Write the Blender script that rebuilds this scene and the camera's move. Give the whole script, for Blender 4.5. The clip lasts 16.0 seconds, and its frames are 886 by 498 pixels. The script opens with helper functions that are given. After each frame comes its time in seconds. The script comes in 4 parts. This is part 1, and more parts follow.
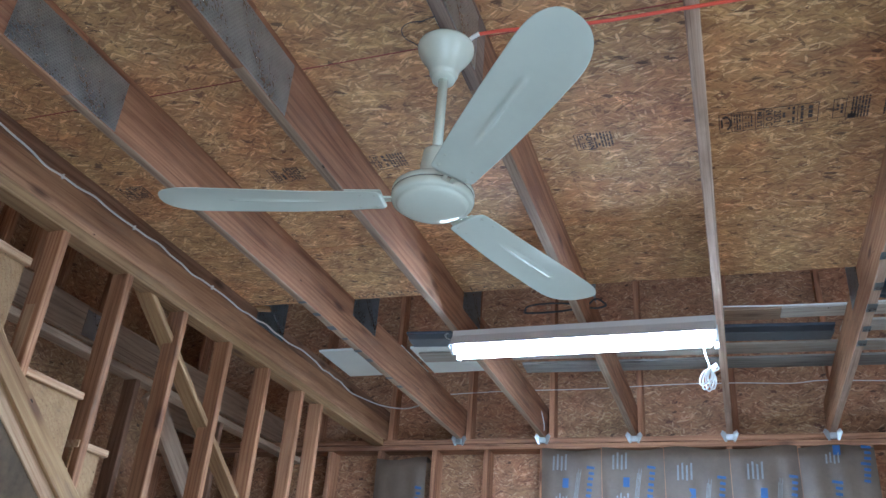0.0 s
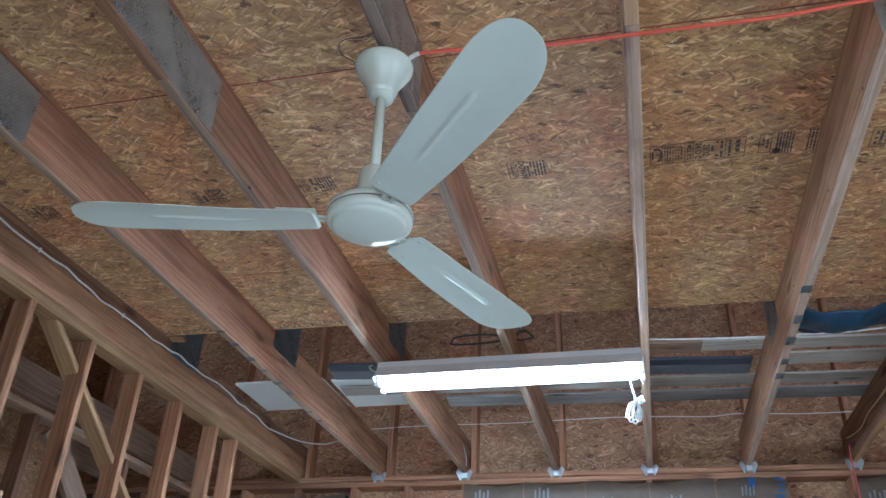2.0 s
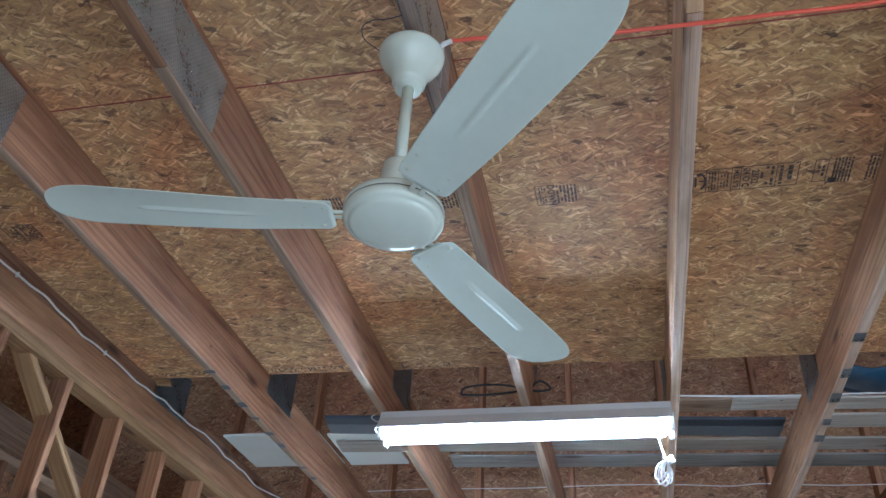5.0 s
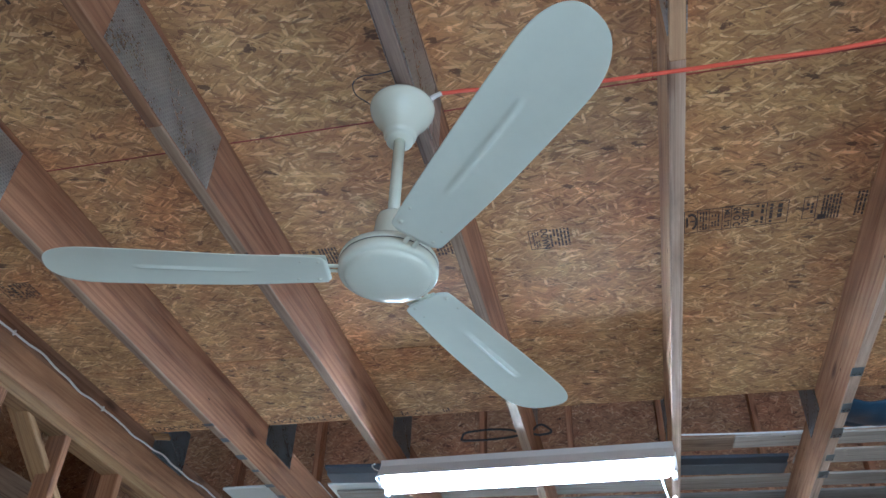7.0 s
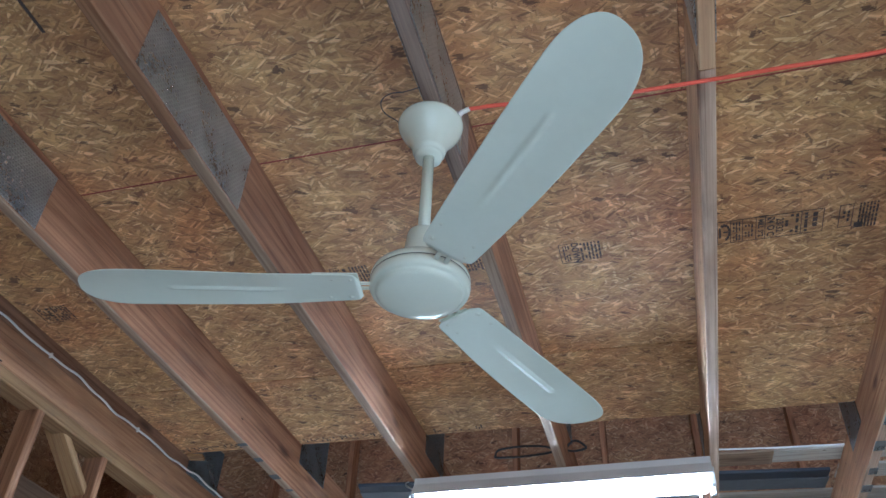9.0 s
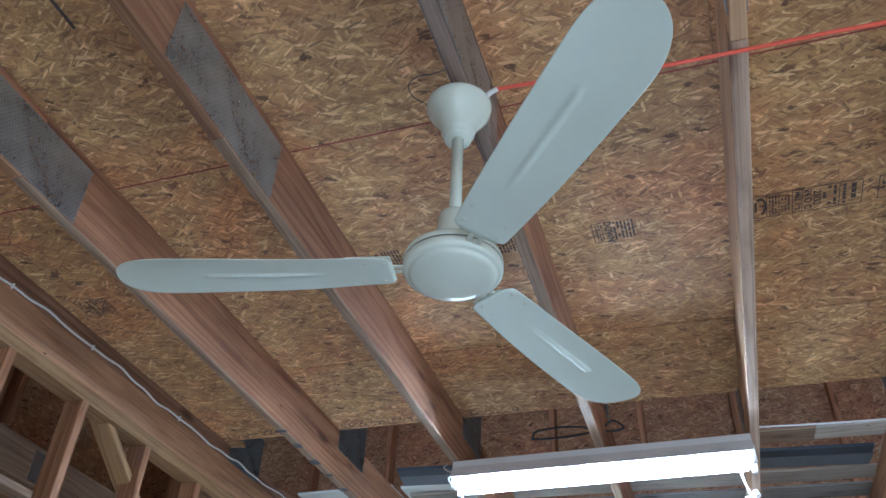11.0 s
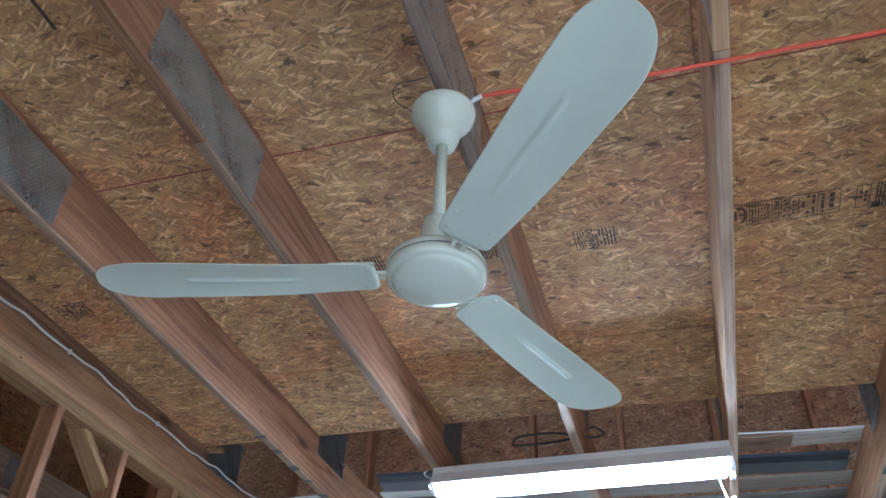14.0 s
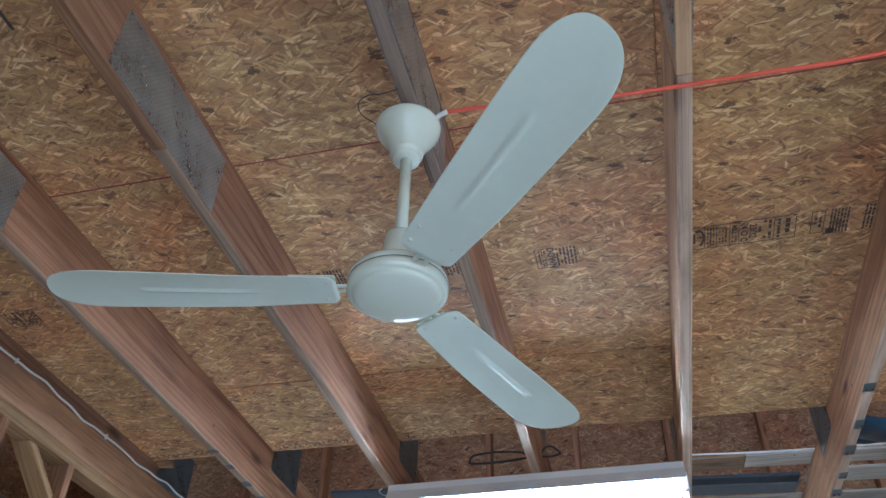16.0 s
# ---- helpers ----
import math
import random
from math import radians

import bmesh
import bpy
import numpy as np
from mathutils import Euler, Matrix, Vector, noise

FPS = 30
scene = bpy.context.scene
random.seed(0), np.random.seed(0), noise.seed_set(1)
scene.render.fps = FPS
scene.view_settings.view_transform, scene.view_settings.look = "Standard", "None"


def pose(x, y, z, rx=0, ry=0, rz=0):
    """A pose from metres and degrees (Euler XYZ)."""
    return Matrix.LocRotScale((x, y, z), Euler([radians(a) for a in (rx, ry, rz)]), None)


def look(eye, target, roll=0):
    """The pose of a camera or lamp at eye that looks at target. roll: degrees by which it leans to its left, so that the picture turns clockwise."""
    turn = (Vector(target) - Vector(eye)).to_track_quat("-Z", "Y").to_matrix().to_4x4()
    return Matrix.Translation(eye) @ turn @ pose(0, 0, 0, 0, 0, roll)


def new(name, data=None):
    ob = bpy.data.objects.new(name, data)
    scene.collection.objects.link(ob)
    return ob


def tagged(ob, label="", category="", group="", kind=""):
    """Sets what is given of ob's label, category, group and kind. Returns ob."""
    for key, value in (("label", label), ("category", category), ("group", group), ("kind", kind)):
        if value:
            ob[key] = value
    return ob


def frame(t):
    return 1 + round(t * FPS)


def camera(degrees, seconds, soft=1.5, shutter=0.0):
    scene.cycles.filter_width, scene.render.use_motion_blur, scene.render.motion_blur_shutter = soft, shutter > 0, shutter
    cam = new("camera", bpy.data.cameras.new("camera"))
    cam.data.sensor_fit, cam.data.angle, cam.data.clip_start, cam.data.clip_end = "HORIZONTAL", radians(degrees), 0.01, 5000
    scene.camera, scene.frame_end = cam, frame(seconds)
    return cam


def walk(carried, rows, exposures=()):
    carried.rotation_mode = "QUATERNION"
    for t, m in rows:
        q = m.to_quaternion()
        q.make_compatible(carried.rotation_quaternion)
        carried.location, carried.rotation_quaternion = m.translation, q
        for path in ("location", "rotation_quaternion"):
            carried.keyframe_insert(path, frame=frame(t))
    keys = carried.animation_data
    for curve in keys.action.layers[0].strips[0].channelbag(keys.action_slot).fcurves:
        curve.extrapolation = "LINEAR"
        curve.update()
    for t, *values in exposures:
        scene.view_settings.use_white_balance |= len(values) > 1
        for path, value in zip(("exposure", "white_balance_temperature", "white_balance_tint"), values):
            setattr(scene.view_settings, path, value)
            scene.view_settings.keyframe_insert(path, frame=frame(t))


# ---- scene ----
cam = camera(56.8, 16.0)
PATH = [
    (0, (1.269, -5.533, 1.584), (0.634, -3.877, 2.507), 4.6),
    (0.5, (1.275, -5.529, 1.587), (0.636, -3.89, 2.538), 4.5),
    (1, (1.277, -5.527, 1.587), (0.652, -3.894, 2.559), 4.0),
    (1.5, (1.259, -5.522, 1.585), (0.684, -3.881, 2.575), 3.6),
    (2, (1.198, -5.47, 1.593), (0.765, -3.799, 2.602), 2.4),
    (2.5, (1.11, -5.418, 1.59), (0.79, -3.733, 2.618), 2.1),
    (3, (1.116, -5.322, 1.594), (0.771, -3.658, 2.648), 3.4),
    (3.5, (1.14, -5.241, 1.595), (0.739, -3.596, 2.659), 4.3),
    (4, (1.083, -5.197, 1.611), (0.676, -3.571, 2.703), 4.2),
    (4.5, (1.048, -5.179, 1.614), (0.639, -3.568, 2.727), 4.1),
    (5, (1.049, -5.186, 1.625), (0.642, -3.602, 2.776), 3.9),
    (5.2, (1.058, -5.192, 1.629), (0.657, -3.627, 2.808), 3.6),
    (7.5, (1.058, -5.209, 1.631), (0.666, -3.687, 2.869), 2.1),
    (8, (1.055, -5.21, 1.629), (0.656, -3.7, 2.878), 2.1),
    (8.5, (1.051, -5.21, 1.633), (0.625, -3.717, 2.894), 2.6),
    (9, (1.05, -5.204, 1.633), (0.6, -3.719, 2.894), 2.7),
    (11.5, (1.045, -5.198, 1.628), (0.51, -3.711, 2.853), 2.8),
    (12, (1.038, -5.198, 1.629), (0.505, -3.709, 2.853), 2.7),
    (12.5, (1.039, -5.199, 1.628), (0.499, -3.708, 2.847), 2.9),
    (13, (1.037, -5.196, 1.628), (0.488, -3.698, 2.834), 3.1),
    (13.5, (1.035, -5.196, 1.626), (0.499, -3.689, 2.827), 3.0),
    (14, (1.042, -5.201, 1.63), (0.56, -3.71, 2.872), 2.2),
    (14.5, (1.047, -5.22, 1.637), (0.618, -3.747, 2.92), 1.6),
    (15, (1.044, -5.217, 1.635), (0.623, -3.748, 2.925), 1.6),
    (15.5, (1.037, -5.213, 1.634), (0.61, -3.735, 2.912), 1.7),
    (16, (1.036, -5.192, 1.634), (0.653, -3.701, 2.91), 1.4),
]
walk(cam, [(t, look(e, g, r)) for t, e, g, r in PATH], [(0.0, 0.58, 4950, 3), (16.0, 0.58, 4950, 3)])

# ---------------------------------------------------------------- world and light
world = bpy.data.worlds.new("world")
scene.world = world
world.use_nodes = True
wn = world.node_tree
sky = wn.nodes.new("ShaderNodeTexSky")
sky.sky_type = 'NISHITA'
sky.sun_disc = False
sky.sun_elevation = radians(38)
sky.sun_rotation = radians(188)
wn.links.new(sky.outputs[0], wn.nodes["Background"].inputs[0])
wn.nodes["Background"].inputs[1].default_value = 0.12

sun = new("sun", bpy.data.lights.new("sun", 'SUN'))
sun.data.energy = 4.5
sun.data.angle = radians(0.5)
sun.data.color = (1.0, 0.95, 0.88)
sun.matrix_world = look((3.4, -21, 9.6), (2.5, -9, 0))

# area lamp in an unseen east opening, added to light the studs' east faces
side_light = new("east_fill_lamp", bpy.data.lights.new("east_fill_lamp", 'AREA'))
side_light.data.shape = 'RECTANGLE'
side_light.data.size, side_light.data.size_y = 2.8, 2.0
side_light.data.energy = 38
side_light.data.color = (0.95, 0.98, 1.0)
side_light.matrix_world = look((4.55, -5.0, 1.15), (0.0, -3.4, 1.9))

# bluish lamp in an unseen gable opening, added to brighten the dark loft
loft_light = new("loft_fill_lamp", bpy.data.lights.new("loft_fill_lamp", 'AREA'))
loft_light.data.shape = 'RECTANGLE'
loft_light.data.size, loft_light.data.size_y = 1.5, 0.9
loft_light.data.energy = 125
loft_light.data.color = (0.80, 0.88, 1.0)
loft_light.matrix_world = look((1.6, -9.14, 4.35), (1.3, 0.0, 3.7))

# daylight through the open garage door behind the camera
door_light = new("door_daylight", bpy.data.lights.new("door_daylight", 'AREA'))
door_light.data.shape = 'RECTANGLE'
door_light.data.size, door_light.data.size_y = 3.8, 2.2
door_light.data.energy = 40
door_light.data.color = (0.93, 0.97, 1.0)
door_light.matrix_world = look((2.5, -8.95, 1.15), (1.6, -3.0, 1.7))

# lamp in an unseen far window, added to make the highlight on the fan's hub
hub_glint_light = new("hub_glint_lamp", bpy.data.lights.new("hub_glint_lamp", 'AREA'))
hub_glint_light.data.shape = 'RECTANGLE'
hub_glint_light.data.size, hub_glint_light.data.size_y = 0.68, 0.66
hub_glint_light.data.energy = 13
hub_glint_light.data.color = (0.90, 0.98, 1.0)
hub_glint_light.matrix_world = look((-0.405, 0.13, 1.60), (-0.405, -3.0, 1.60))

# ---------------------------------------------------------------- dimensions
ZJ = 3.10            # underside of the joists
ZD = 3.335           # underside of the floor deck
PITCH = 0.6096       # joist spacing
JX = [i * PITCH for i in range(-1, 7)]
WALL_X = -1.20       # face of the stud wall
FAN = (0.6290, -3.960)


# ---------------------------------------------------------------- node helpers
class Nodes:
    def __init__(self, name):
        self.m = bpy.data.materials.new(name)
        self.m.use_nodes = True
        self.t = self.m.node_tree
        self.b = self.t.nodes["Principled BSDF"]

    def n(self, kind, **props):
        node = self.t.nodes.new(kind)
        for k, v in props.items():
            if k == "data_type": node.data_type = v
            elif k == "operation": node.operation = v
            elif k == "blend_type": node.blend_type = v
            elif k == "feature": node.feature = v
            elif k == "wave_type": node.wave_type = v
            elif k == "rings_direction": node.rings_direction = v
            elif k == "vector_type": node.vector_type = v
        return node

    def link(self, a, b):
        self.t.links.new(a, b)

    def put(self, socket, value):
        if isinstance(value, bpy.types.NodeSocket):
            self.link(value, socket)
        else:
            socket.default_value = value

    def math(self, op, a, b=0.0, c=0.0):
        x = self.n("ShaderNodeMath", operation=op)
        self.put(x.inputs[0], a), self.put(x.inputs[1], b), self.put(x.inputs[2], c)
        return x.outputs[0]

    def mix(self, f, a, b, blend='MIX'):
        x = self.n("ShaderNodeMix", data_type='RGBA', blend_type=blend)
        self.put(x.inputs[0], f), self.put(x.inputs[6], a), self.put(x.inputs[7], b)
        return x.outputs[2]

    def ramp(self, f, stops):
        x = self.n("ShaderNodeValToRGB")
        e = x.color_ramp.elements
        while len(e) < len(stops):
            e.new(0.5)
        for el, (p, c) in zip(e, stops):
            el.position = p
            el.color = (*c, 1) if len(c) == 3 else c
        self.put(x.inputs[0], f)
        return x.outputs[0]

    def mapping(self, v, scale=(1, 1, 1), rot=(0, 0, 0), loc=(0, 0, 0)):
        x = self.n("ShaderNodeMapping")
        self.put(x.inputs[0], v)
        x.inputs[1].default_value = loc
        x.inputs[2].default_value = rot
        x.inputs[3].default_value = scale
        return x.outputs[0]

    def strands(self, v, size, deg, loc):
        x = self.n("ShaderNodeMapping")
        x.vector_type = 'TEXTURE'
        self.put(x.inputs[0], v)
        x.inputs[1].default_value = loc
        x.inputs[2].default_value = (0, 0, radians(deg))
        x.inputs[3].default_value = size
        return x.outputs[0]

    def noise(self, v, scale=5.0, detail=3.0, rough=0.55, distortion=0.0):
        x = self.n("ShaderNodeTexNoise")
        self.put(x.inputs["Vector"], v)
        x.inputs["Scale"].default_value = scale
        x.inputs["Detail"].default_value = detail
        x.inputs["Roughness"].default_value = rough
        x.inputs["Distortion"].default_value = distortion
        return x.outputs[0], x.outputs[1]

    def bump(self, h, strength=0.3, dist=0.002):
        x = self.n("ShaderNodeBump")
        x.inputs["Strength"].default_value = strength
        x.inputs["Distance"].default_value = dist
        self.put(x.inputs["Height"], h)
        self.link(x.outputs[0], self.b.inputs["Normal"])

    def base(self, c): self.put(self.b.inputs["Base Color"], c)
    def rough(self, r): self.put(self.b.inputs["Roughness"], r)


def rgb(r, g, b):
    return (r, g, b, 1.0)


def object_coords(k, spread=17.0):
    tc = k.n("ShaderNodeTexCoord")
    info = k.n("ShaderNodeObjectInfo")
    off = k.n("ShaderNodeVectorMath", operation='ADD')
    comb = k.n("ShaderNodeCombineXYZ")
    r = info.outputs["Random"]
    k.put(comb.inputs[0], k.math('MULTIPLY', r, spread))
    k.put(comb.inputs[1], k.math('MULTIPLY', k.math('FRACT', k.math('MULTIPLY', r, 7.3)), 0.12))
    k.put(comb.inputs[2], k.math('MULTIPLY', k.math('FRACT', k.math('MULTIPLY', r, 13.7)), 0.2))
    k.link(tc.outputs["Object"], off.inputs[0]), k.link(comb.outputs[0], off.inputs[1])
    return off.outputs[0], r


def make_wood(name, light, dark, knot, rough=0.72, grey=0.0):
    """Sawn softwood with its grain along the piece's own x axis."""
    k = Nodes(name)
    v, r = object_coords(k)
    w = k.n("ShaderNodeTexWave", wave_type='RINGS', rings_direction='X')
    k.put(w.inputs["Vector"], k.mapping(v, (0.11, 1, 1), loc=(0, 0.06, -0.16)))
    w.inputs["Scale"].default_value = 15
    w.inputs["Distortion"].default_value = 11.0
    w.inputs["Detail"].default_value = 2.0
    w.inputs["Detail Scale"].default_value = 0.6
    fibre, _ = k.noise(k.mapping(v, (2.5, 95, 95)), 1.0, 5, 0.65)
    blotch, _ = k.noise(k.mapping(v, (1.2, 5, 5)), 1.3, 4, 0.6)
    late = k.math('POWER', w.outputs[1], 2.2)
    f = k.math('ADD', k.math('MULTIPLY', late, 0.20), k.math('MULTIPLY', fibre, 0.88))
    f = k.math('ADD', f, k.math('MULTIPLY', k.math('SUBTRACT', blotch, 0.5), 0.95))
    col = k.ramp(f, [(0.26, light), (0.82, dark)])
    # knots
    vo = k.n("ShaderNodeTexVoronoi")
    k.put(vo.inputs["Vector"], k.mapping(v, (2.1, 7.0, 7.0)))
    vo.inputs["Scale"].default_value = 1.0
    kn = k.ramp(vo.outputs["Distance"], [(0.06, (1, 1, 1)), (0.17, (0, 0, 0))])
    col = k.mix(k.math('MULTIPLY', kn, 0.8), col, rgb(*knot))
    # thin dark lines of late wood and small nail holes
    line, _ = k.noise(k.mapping(v, (1.3, 150, 150)), 1.0, 4, 0.6, 0.4)
    col = k.mix(k.math('MULTIPLY', k.ramp(line, [(0.55, (0, 0, 0)), (0.68, (1, 1, 1))]), 0.55), col, k.mix(1.0, col, rgb(0.40, 0.33, 0.30), 'MULTIPLY'))
    hole = k.n("ShaderNodeTexVoronoi")
    k.put(hole.inputs["Vector"], k.mapping(v, (5.5, 14, 14), loc=(3.1, 0.4, 1.7)))
    hole.inputs["Scale"].default_value = 1.0
    pick = k.n("ShaderNodeSeparateColor")
    k.link(hole.outputs["Color"], pick.inputs[0])
    col = k.mix(k.math('MULTIPLY', k.math('LESS_THAN', hole.outputs["Distance"], 0.05), k.math('GREATER_THAN', pick.outputs[0], 0.6)), col, rgb(0.03, 0.018, 0.012))
    streak, _ = k.noise(k.mapping(v, (0.9, 16, 16)), 1.0, 3, 0.6)
    col = k.mix(k.math('MULTIPLY', k.ramp(streak, [(0.50, (0, 0, 0)), (0.68, (1, 1, 1))]), 0.32), col, k.mix(1.0, col, rgb(0.48, 0.40, 0.38), 'MULTIPLY'))
    # one piece differs from the next
    tone = k.math('ADD', 0.78, k.math('MULTIPLY', k.math('FRACT', k.math('MULTIPLY', r, 31.0)), 0.4))
    hs = k.n("ShaderNodeHueSaturation")
    k.put(hs.inputs["Color"], col), k.put(hs.inputs["Value"], tone)
    hs.inputs["Saturation"].default_value = 1.0 - grey
    # scuffs and grime
    dirt, _ = k.noise(k.mapping(v, (3, 14, 14)), 1.0, 6, 0.7)
    d = k.ramp(dirt, [(0.52, (0, 0, 0)), (0.72, (1, 1, 1))])
    k.base(k.mix(k.math('MULTIPLY', d, 0.35), hs.outputs[0], rgb(0.13, 0.10, 0.085)))
    k.rough(rough + 0.1)
    k.b.inputs["Specular IOR Level"].default_value = 0.16
    k.bump(f, 0.45, 0.0014)
    return k.m


def make_osb(name, tint=(1, 1, 1), axes=(0, 1)):
    """Oriented strand board: layers of pressed flakes at several angles."""
    k = Nodes(name)
    tc = k.n("ShaderNodeTexCoord")
    geo = k.n("ShaderNodeNewGeometry")
    isl = geo.outputs["Random Per Island"]
    comb = k.n("ShaderNodeCombineXYZ")
    k.put(comb.inputs[0], k.math('MULTIPLY', isl, 23.0)), k.put(comb.inputs[1], k.math('MULTIPLY', isl, 11.0))
    add = k.n("ShaderNodeVectorMath", operation='ADD')
    sv, cv = k.n("ShaderNodeSeparateXYZ"), k.n("ShaderNodeCombineXYZ")
    k.link(tc.outputs["Object"], sv.inputs[0])
    k.link(sv.outputs[axes[0]], cv.inputs[0]), k.link(sv.outputs[axes[1]], cv.inputs[1])
    k.link(cv.outputs[0], add.inputs[0]), k.link(comb.outputs[0], add.inputs[1])
    v = add.outputs[0]
    _, wob = k.noise(v, 9.0, 2, 0.5)
    warp = k.n("ShaderNodeVectorMath", operation='MULTIPLY_ADD')
    k.link(wob, warp.inputs[0])
    warp.inputs[1].default_value = (0.010, 0.010, 0.010)
    k.link(v, warp.inputs[2])
    v = warp.outputs[0]
    big, _ = k.noise(v, 1.7, 3, 0.6)
    fine, _ = k.noise(k.mapping(v, (40, 170, 60)), 1.0, 3, 0.6)
    col = k.ramp(big, [(0.3, (0.37, 0.21, 0.105)), (0.7, (0.48, 0.30, 0.15))])
    height = fine
    layers = [(3, 0.085, 0.017, 0.0), (-21, 0.09, 0.018, 0.35), (27, 0.08, 0.016, 0.4), (-52, 0.065, 0.014, 0.55), (61, 0.065, 0.014, 0.58),
              (88, 0.05, 0.012, 0.7), (12, 0.10, 0.016, 0.45), (-12, 0.06, 0.009, 0.55), (38, 0.05, 0.007, 0.66), (-34, 0.05, 0.007, 0.66)]
    tones = [(0.0, (0.10, 0.050, 0.028)), (0.07, (0.23, 0.118, 0.056)), (0.28, (0.37, 0.205, 0.092)), (0.58, (0.49, 0.30, 0.135)),
             (0.84, (0.62, 0.41, 0.20)), (0.97, (0.86, 0.66, 0.38))]
    for i, (deg, sx, sy, cut) in enumerate(layers):
        vo = k.n("ShaderNodeTexVoronoi")
        k.put(vo.inputs["Vector"], k.strands(v, (sx, sy, 0.05), deg, (i * 3.7, i * 1.9, 0)))
        vo.inputs["Scale"].default_value = 1.0
        vo.inputs["Randomness"].default_value = 1.0
        sep = k.n("ShaderNodeSeparateColor")
        k.link(vo.outputs["Color"], sep.inputs[0])
        near = k.math('LESS_THAN', vo.outputs["Distance"], 0.50)
        # dark rim paints the fine shadow between neighbouring flakes
        rim_shade = k.math('GREATER_THAN', vo.outputs["Distance"], 0.43)
        on = k.math('MULTIPLY', k.math('GREATER_THAN', sep.outputs[0], cut), near)
        tone = k.ramp(sep.outputs[1], tones)
        tone = k.mix(k.math('MULTIPLY', rim_shade, 0.32), tone, rgb(0.10, 0.05, 0.026))
        col = k.mix(k.math('MULTIPLY', on, 0.80), col, tone)
        height = k.math('ADD', k.math('MULTIPLY', on, k.math('MULTIPLY', sep.outputs[2], 0.8)), k.math('MULTIPLY', height, k.math('SUBTRACT', 1.0, k.math('MULTIPLY', on, 0.6))))
    # few dark bark chips
    vo = k.n("ShaderNodeTexVoronoi")
    k.put(vo.inputs["Vector"], k.strands(v, (0.075, 0.033, 0.1), 20, (1.3, 4.1, 0)))
    vo.inputs["Scale"].default_value = 1.0
    sep = k.n("ShaderNodeSeparateColor")
    k.link(vo.outputs["Color"], sep.inputs[0])
    chip = k.math('MULTIPLY', k.math('GREATER_THAN', sep.outputs[0], 0.87), k.math('LESS_THAN', k.math('ADD', vo.outputs["Distance"], k.math('MULTIPLY', k.math('SUBTRACT', fine, 0.5), 1.0)), 0.25))
    col = k.mix(k.math('MULTIPLY', chip, 0.92), col, rgb(0.05, 0.024, 0.017))
    # larger, ragged pieces of bark
    vo = k.n("ShaderNodeTexVoronoi")
    k.put(vo.inputs["Vector"], k.strands(v, (0.15, 0.085, 0.1), -14, (5.3, 2.6, 0)))
    vo.inputs["Scale"].default_value = 1.0
    sep = k.n("ShaderNodeSeparateColor")
    k.link(vo.outputs["Color"], sep.inputs[0])
    rag, _ = k.noise(v, 55.0, 4, 0.65)
    bark = k.math('MULTIPLY', k.math('GREATER_THAN', sep.outputs[0], 0.80), k.math('LESS_THAN', k.math('ADD', vo.outputs["Distance"], k.math('MULTIPLY', k.math('SUBTRACT', rag, 0.5), 0.9)), 0.13))
    col = k.mix(k.math('MULTIPLY', bark, 0.88), col, k.mix(sep.outputs[1], rgb(0.045, 0.02, 0.02), rgb(0.17, 0.06, 0.035)))
    col = k.mix(0.18, col, k.mix(fine, rgb(0.26, 0.145, 0.07), rgb(0.64, 0.43, 0.23)))
    # pinkish and yellowish areas
    wide, _ = k.noise(v, 2.6, 3, 0.6)
    col = k.mix(1.0, col, k.ramp(wide, [(0.32, (1.08, 0.89, 0.83)), (0.52, (1, 1, 1)), (0.70, (1.0, 1.05, 0.98))]), 'MULTIPLY')
    patch, _ = k.noise(v, 7.5, 4, 0.65)
    col = k.mix(1.0, col, k.ramp(patch, [(0.30, (0.78, 0.74, 0.72)), (0.50, (1, 1, 1)), (0.72, (1.14, 1.13, 1.10))]), 'MULTIPLY')
    shift = k.math('ADD', 0.93, k.math('MULTIPLY', isl, 0.14))
    hs = k.n("ShaderNodeHueSaturation")
    k.put(hs.inputs["Color"], k.mix(1.0, col, rgb(*tint), 'MULTIPLY')), k.put(hs.inputs["Value"], shift)
    k.base(hs.outputs[0])
    k.rough(0.75)
    k.bump(height, 0.8, 0.0018)
    return k.m


def make_plain(name, col, rough=0.5, metal=0.0, var=0.12, scale=9.0, bump=0.0, spec=0.5):
    k = Nodes(name)
    k.b.inputs["Specular IOR Level"].default_value = spec
    tc = k.n("ShaderNodeTexCoord")
    a, _ = k.noise(tc.outputs["Object"], scale, 5, 0.6)
    b, _ = k.noise(tc.outputs["Object"], scale * 11, 3, 0.6)
    f = k.math('ADD', k.math('MULTIPLY', a, 0.7), k.math('MULTIPLY', b, 0.3))
    lo = tuple(c * (1 - var) for c in col)
    hi = tuple(min(1, c * (1 + var)) for c in col)
    k.base(k.ramp(f, [(0.3, lo), (0.7, hi)]))
    k.rough(k.math('ADD', rough - 0.06, k.math('MULTIPLY', a, 0.12)))
    k.b.inputs["Metallic"].default_value = metal
    if bump:
        k.bump(b, bump, 0.001)
    return k.m


